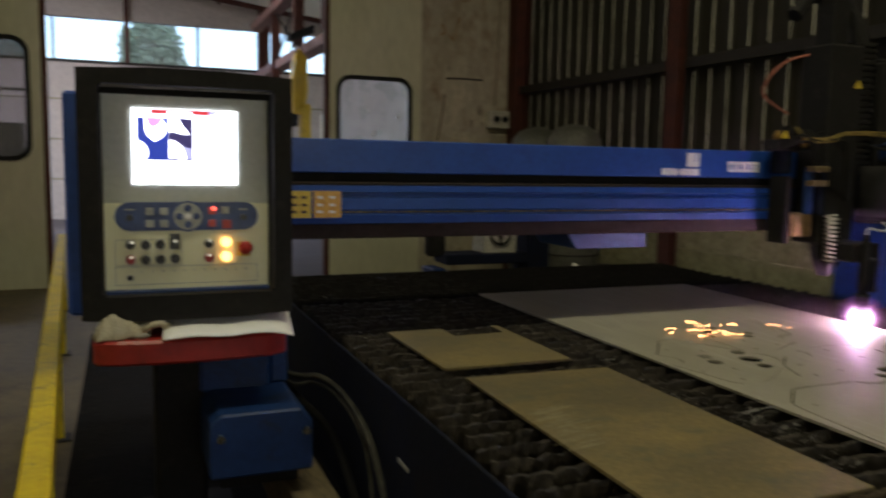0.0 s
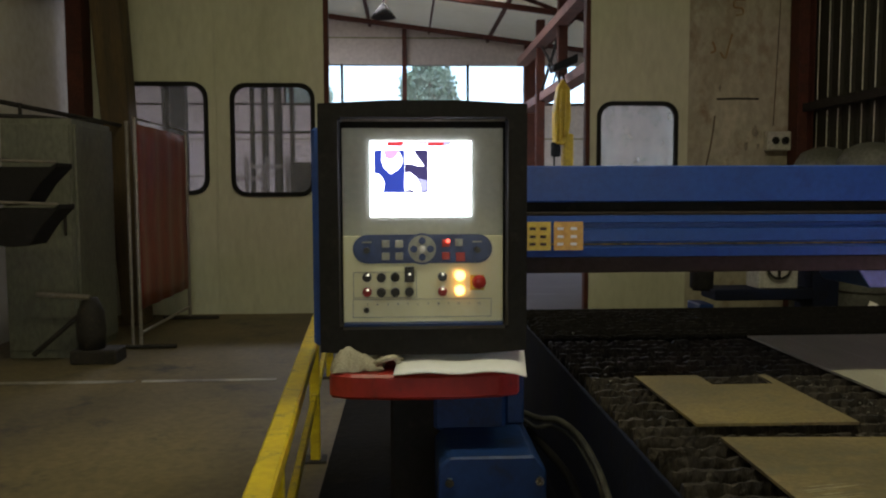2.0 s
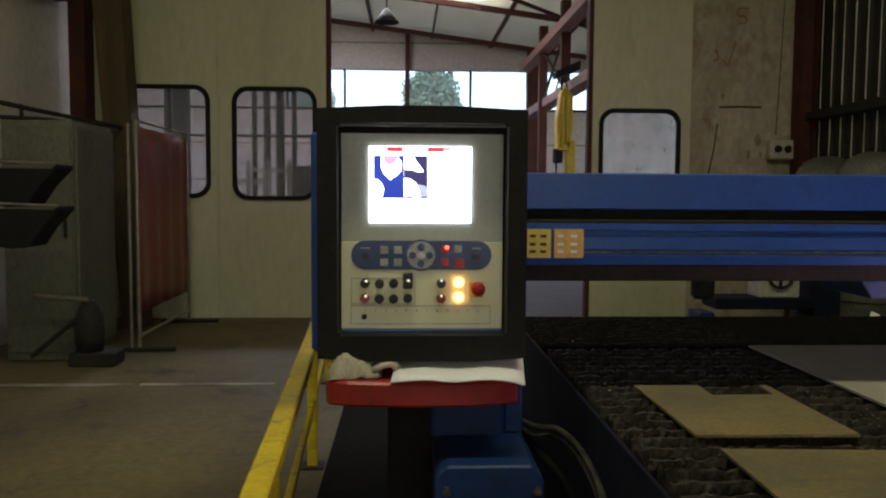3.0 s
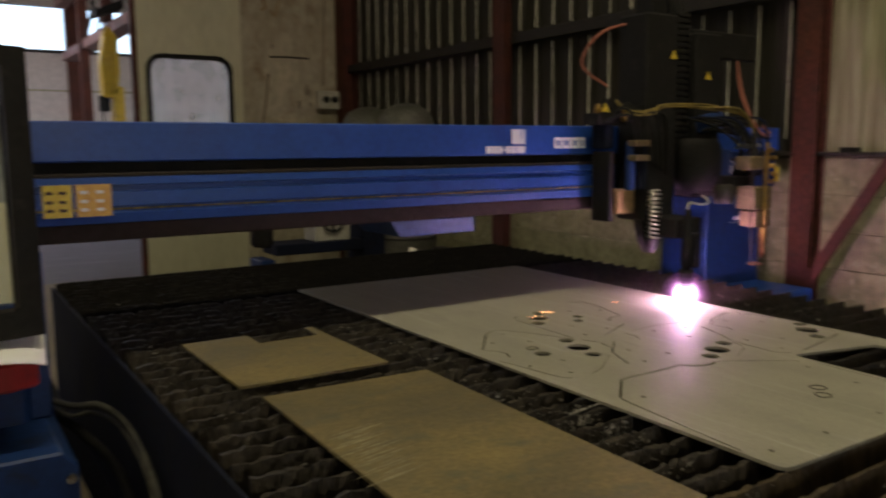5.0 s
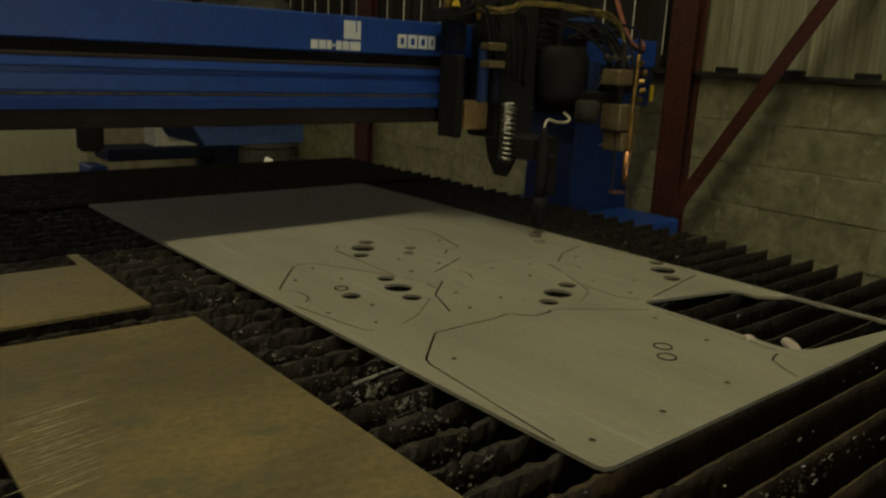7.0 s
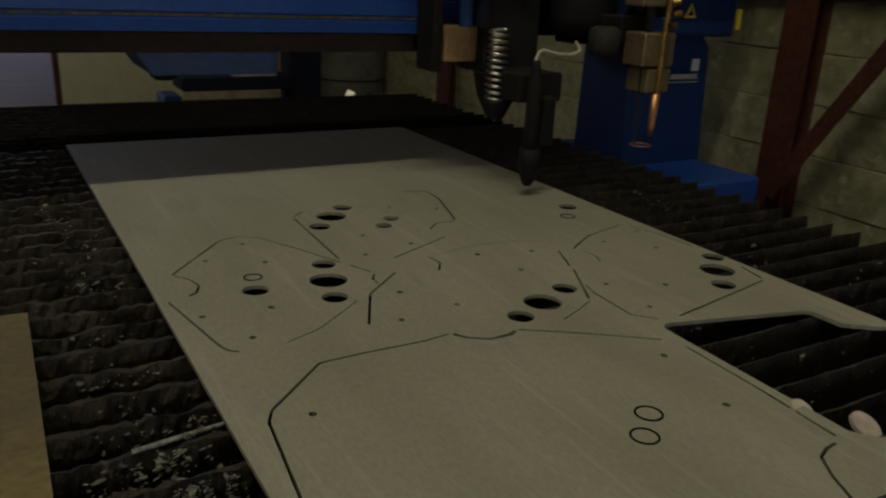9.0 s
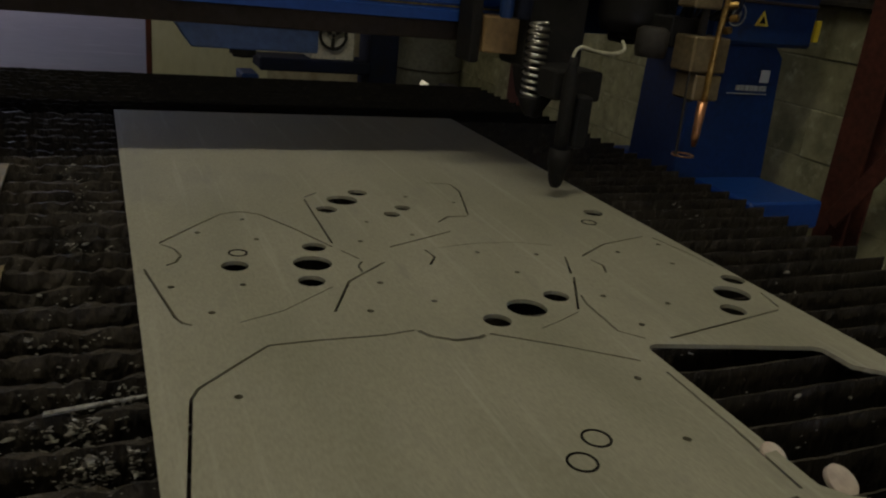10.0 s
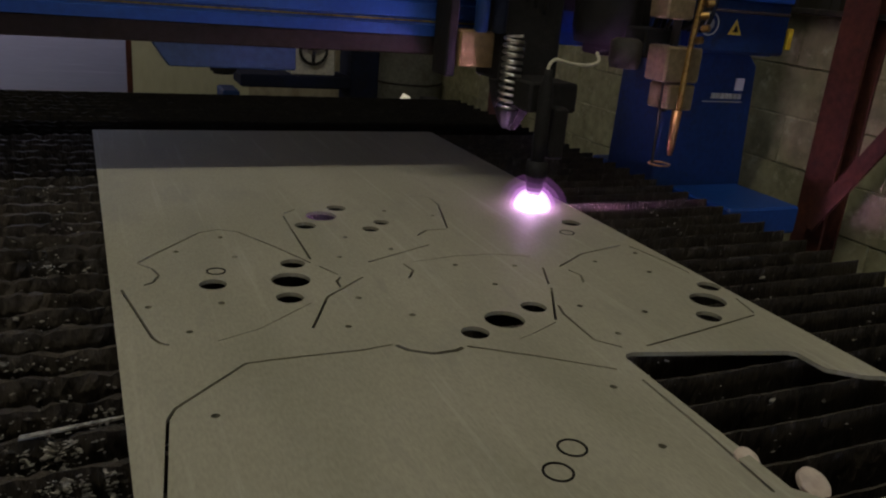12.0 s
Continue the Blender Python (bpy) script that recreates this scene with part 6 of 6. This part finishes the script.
part("pump", cyl(0.09, 0.22, pose(-0.42, -0.03, 0.42, 0, 0, 0), bevel=0.02), M_BLACK, fan)
for y0, label in ((6.75, "tall galvanised tank with a domed top"), (7.46, "tall galvanised tank standing beside the other one")):
    tk = empty("air_tank", pose(4.22, y0, 0))
    tagged(tk, label, "tank", group="tanks by the wall")
    part("shell", turned([(0.25, 0.0), (0.258, 0.02), (0.258, 1.38), (0.245, 1.45), (0.19, 1.535), (0.09, 1.58), (0.01, 1.59)], 28), M_TANK, tk, smooth=True)
    for z in (0.4, 0.8, 1.2):
        part("band", tube([(0.262 * math.cos(a * 0.2618), 0.262 * math.sin(a * 0.2618), z) for a in range(25)], 0.007, 6), M_DARKSTEEL, tk)
# added reflector: bright plate tilted to throw back the rooflight, on a plain base
offcut = bmesh.new()
box(-0.032, 0.032, -0.004, 0.004, 0.0, 0.3, 0.001, offcut)
tagged(part("steel_offcut", offcut, M_CHROME, m=pose(3.95, 6.37, 0.09, -27, 22, -28)), "tilted bright plate added to make a glint before the tank", "offcut")
tagged(part("scrap_tub", box(3.86, 4.12, 6.3, 6.44, 0.0, 0.1, 0.006), M_DARKSTEEL), "low dark steel block added under the glint plate", "tub")
jb = empty("junction_box", pose(4.1, WALL + 0.015, 1.6))
tagged(jb, "pale electric socket box on the stained wall", "socket box")
part("enclosure", box(0, 0.26, -0.09, 0, 0, 0.19, 0.01), M_GREYBOX, jb)
for x in (0.08, 0.18):
    part("socket", cyl(0.035, 0.03, pose(x, -0.09, 0.1, 90), bevel=0.004), M_BLACK, jb)
tagged(part("sand_heap", turned([(0.9, 0), (0.7, 0.1), (0.4, 0.18), (0.05, 0.22)], 26, pose(2.9, 6.3, 0)), M_MORTAR, smooth=True), "low heap of grey scrap and dust on the floor", "heap")

# ---------------------------------------------------------------- arc and sparks
arc = empty("plasma_arc")
tagged(arc, "blinding violet-white plasma arc under the torch", "arc")
part("core", turned([(0.004, 0.03), (0.015, 0.026), (0.022, 0.014), (0.022, 0.0), (0.006, -0.012), (0.003, -0.05)], 14), M_ARC, arc, smooth=True)
# nested shells imitate the bloom round the arc
for k, mt in enumerate(M_VEIL):
    own = bmesh.new()
    bmesh.ops.create_icosphere(own, subdivisions=3, radius=(0.042, 0.053, 0.065, 0.079, 0.096)[k])
    for v in own.verts:
        v.co *= 0.96 + 0.08 * abs(noise.noise(v.co.normalized() * 1.7 + Vector((0.15 * k, 3, 1))))
    own.transform(Matrix.Translation((0, 0, 0.028)))
    part("glow", own, mt, arc, smooth=True).visible_shadow = False
# sparks thrown over the sheet, each a thin streak of hot metal
rnd = random.Random(11)
sparks = []
for k in range(26):
    n = rnd.uniform(0.006, 0.04)
    sp = tagged(part("spark", tube([(-n, 0, 0), (0, 0, 0.002), (n, 0, 0)], 0.0005, 5), M_SPARK), "glowing orange spark thrown from the cut", "spark", group="sparks")
    sparks.append(sp)
fleck = bmesh.new()
for a, b, r in (((-0.02, 0, 0.002), (0.006, 0.006, 0.003), 0.0022), ((-0.004, -0.004, 0.003), (0.004, 0.0, 0.016), 0.003), ((0.006, 0.004, 0.002), (0.022, -0.004, 0.003), 0.0016)):
    tube([a, ((a[0] + b[0]) / 2, (a[1] + b[1]) / 2 + 0.002, (a[2] + b[2]) / 2 + 0.002), b], r, 6, fleck, 3)
ember = tagged(part("ember", fleck, M_EMBER), "glowing orange ember at the end of a cut", "ember")


# blocks of the side wall
blk = box(-0.003, 0.02, 0, 0.496, 0, 0.188, 0.004)
bme = bpy.data.meshes.new("block")
blk.to_mesh(bme)
blk.free()
bme.materials.append(M_BLOCK)
for r in range(6):
    y = 0.1 - (0.25 if r % 2 else 0.0)
    while y < WALL - 0.3:
        o = new("block", bme)
        o.parent = side_wall
        o.matrix_basis = pose(RIGHT + 0.004 * math.sin(y * 7 + r * 3), y, 0.006 + r * 0.19)
        y += 0.498


def motions():
    shift = [(0.0, 0.035, 0.03), (2.5, 0.03, 0.025), (5.0, 0.012, 0.012), (5.5, 0.0, 0.0), (7.4, 0.0, 0.0), (8.4, -0.06, 0.13), (12.0, -0.06, 0.128)]
    for ob in (gantry, cons, paper, ragob, hoses):
        walk(ob, [(t, pose(0, dy, 0)) for t, dx, dy in shift])
    for ob in (plasma, oxy):
        walk(ob, [(t, pose(dx, 0, 0)) for t, dx, dy in shift])
    lit, low = TOP + 0.008, 0.05
    walk(arc, [(0.0, pose(TX + 0.035, TY + 0.03, lit)), (2.5, pose(TX + 0.03, TY + 0.025, lit)), (5.0, pose(TX + 0.012, TY + 0.012, lit)), (5.3, pose(TX, TY, lit)), (5.4, pose(TX, TY, low)), (7.4, pose(TX, TY, low)),
               (8.4, pose(TX - 0.06, TY + 0.13, low)), (10.9, pose(TX - 0.06, TY + 0.13, low)), (10.97, pose(TX - 0.06, TY + 0.13, lit - 0.03)), (11.3, pose(TX - 0.06, TY + 0.13, lit - 0.03)), (11.5, pose(TX - 0.06, TY + 0.13, lit - 0.031)), (12.0, pose(TX - 0.06, TY + 0.128, lit - 0.031))])
    walk(ember, [(0.0, pose(TX, TY, 0.07)), (5.35, pose(TX, TY - 0.01, 0.07)), (5.4, pose(TX, TY - 0.01, TOP + 0.002)), (5.7, pose(TX, TY - 0.01, TOP + 0.002)), (5.8, pose(TX, TY - 0.01, 0.07)), (12.0, pose(TX, TY - 0.01, 0.07))])
    # each spark leaves the cut, skims low over the sheet and drops between the slats
    ran = random.Random(5)
    for k, sp in enumerate(sparks):
        fx, fy, fz = ran.choice((ran.uniform(-0.88, -0.6), ran.uniform(-0.85, -0.2))), ran.uniform(0.0, 0.13), ran.choice((0.006, 0.008, 0.02, 0.045))
        yaw = math.degrees(math.atan2(fy, fx)) + ran.uniform(-25, 25)
        start = (TX + 0.03, TY + 0.02)
        t0 = 0.0 if k < 23 else 4.9
        rows = [(0.0, pose(start[0] + fx, start[1] + fy, TOP + fz, 0, 0, yaw))] if t0 == 0 else [(0.0, pose(start[0], start[1], 0.07, 0, 0, yaw)), (t0 - 0.1, pose(start[0], start[1], 0.07, 0, 0, yaw)), (t0 + 0.1, pose(start[0] + fx, start[1] + fy, TOP + fz, 0, 0, yaw))]
        end = rows[-1][0] + 0.2
        rows += [(end, pose(start[0] + fx * 1.3, start[1] + fy, TOP + 0.012, 0, 0, yaw)), (end + 0.2, pose(start[0] + fx * 1.4, start[1] + fy, 0.07, 0, 0, yaw)), (12.0, pose(start[0] + fx * 1.4, start[1] + fy, 0.07, 0, 0, yaw))]
        walk(sp, rows)


motions()
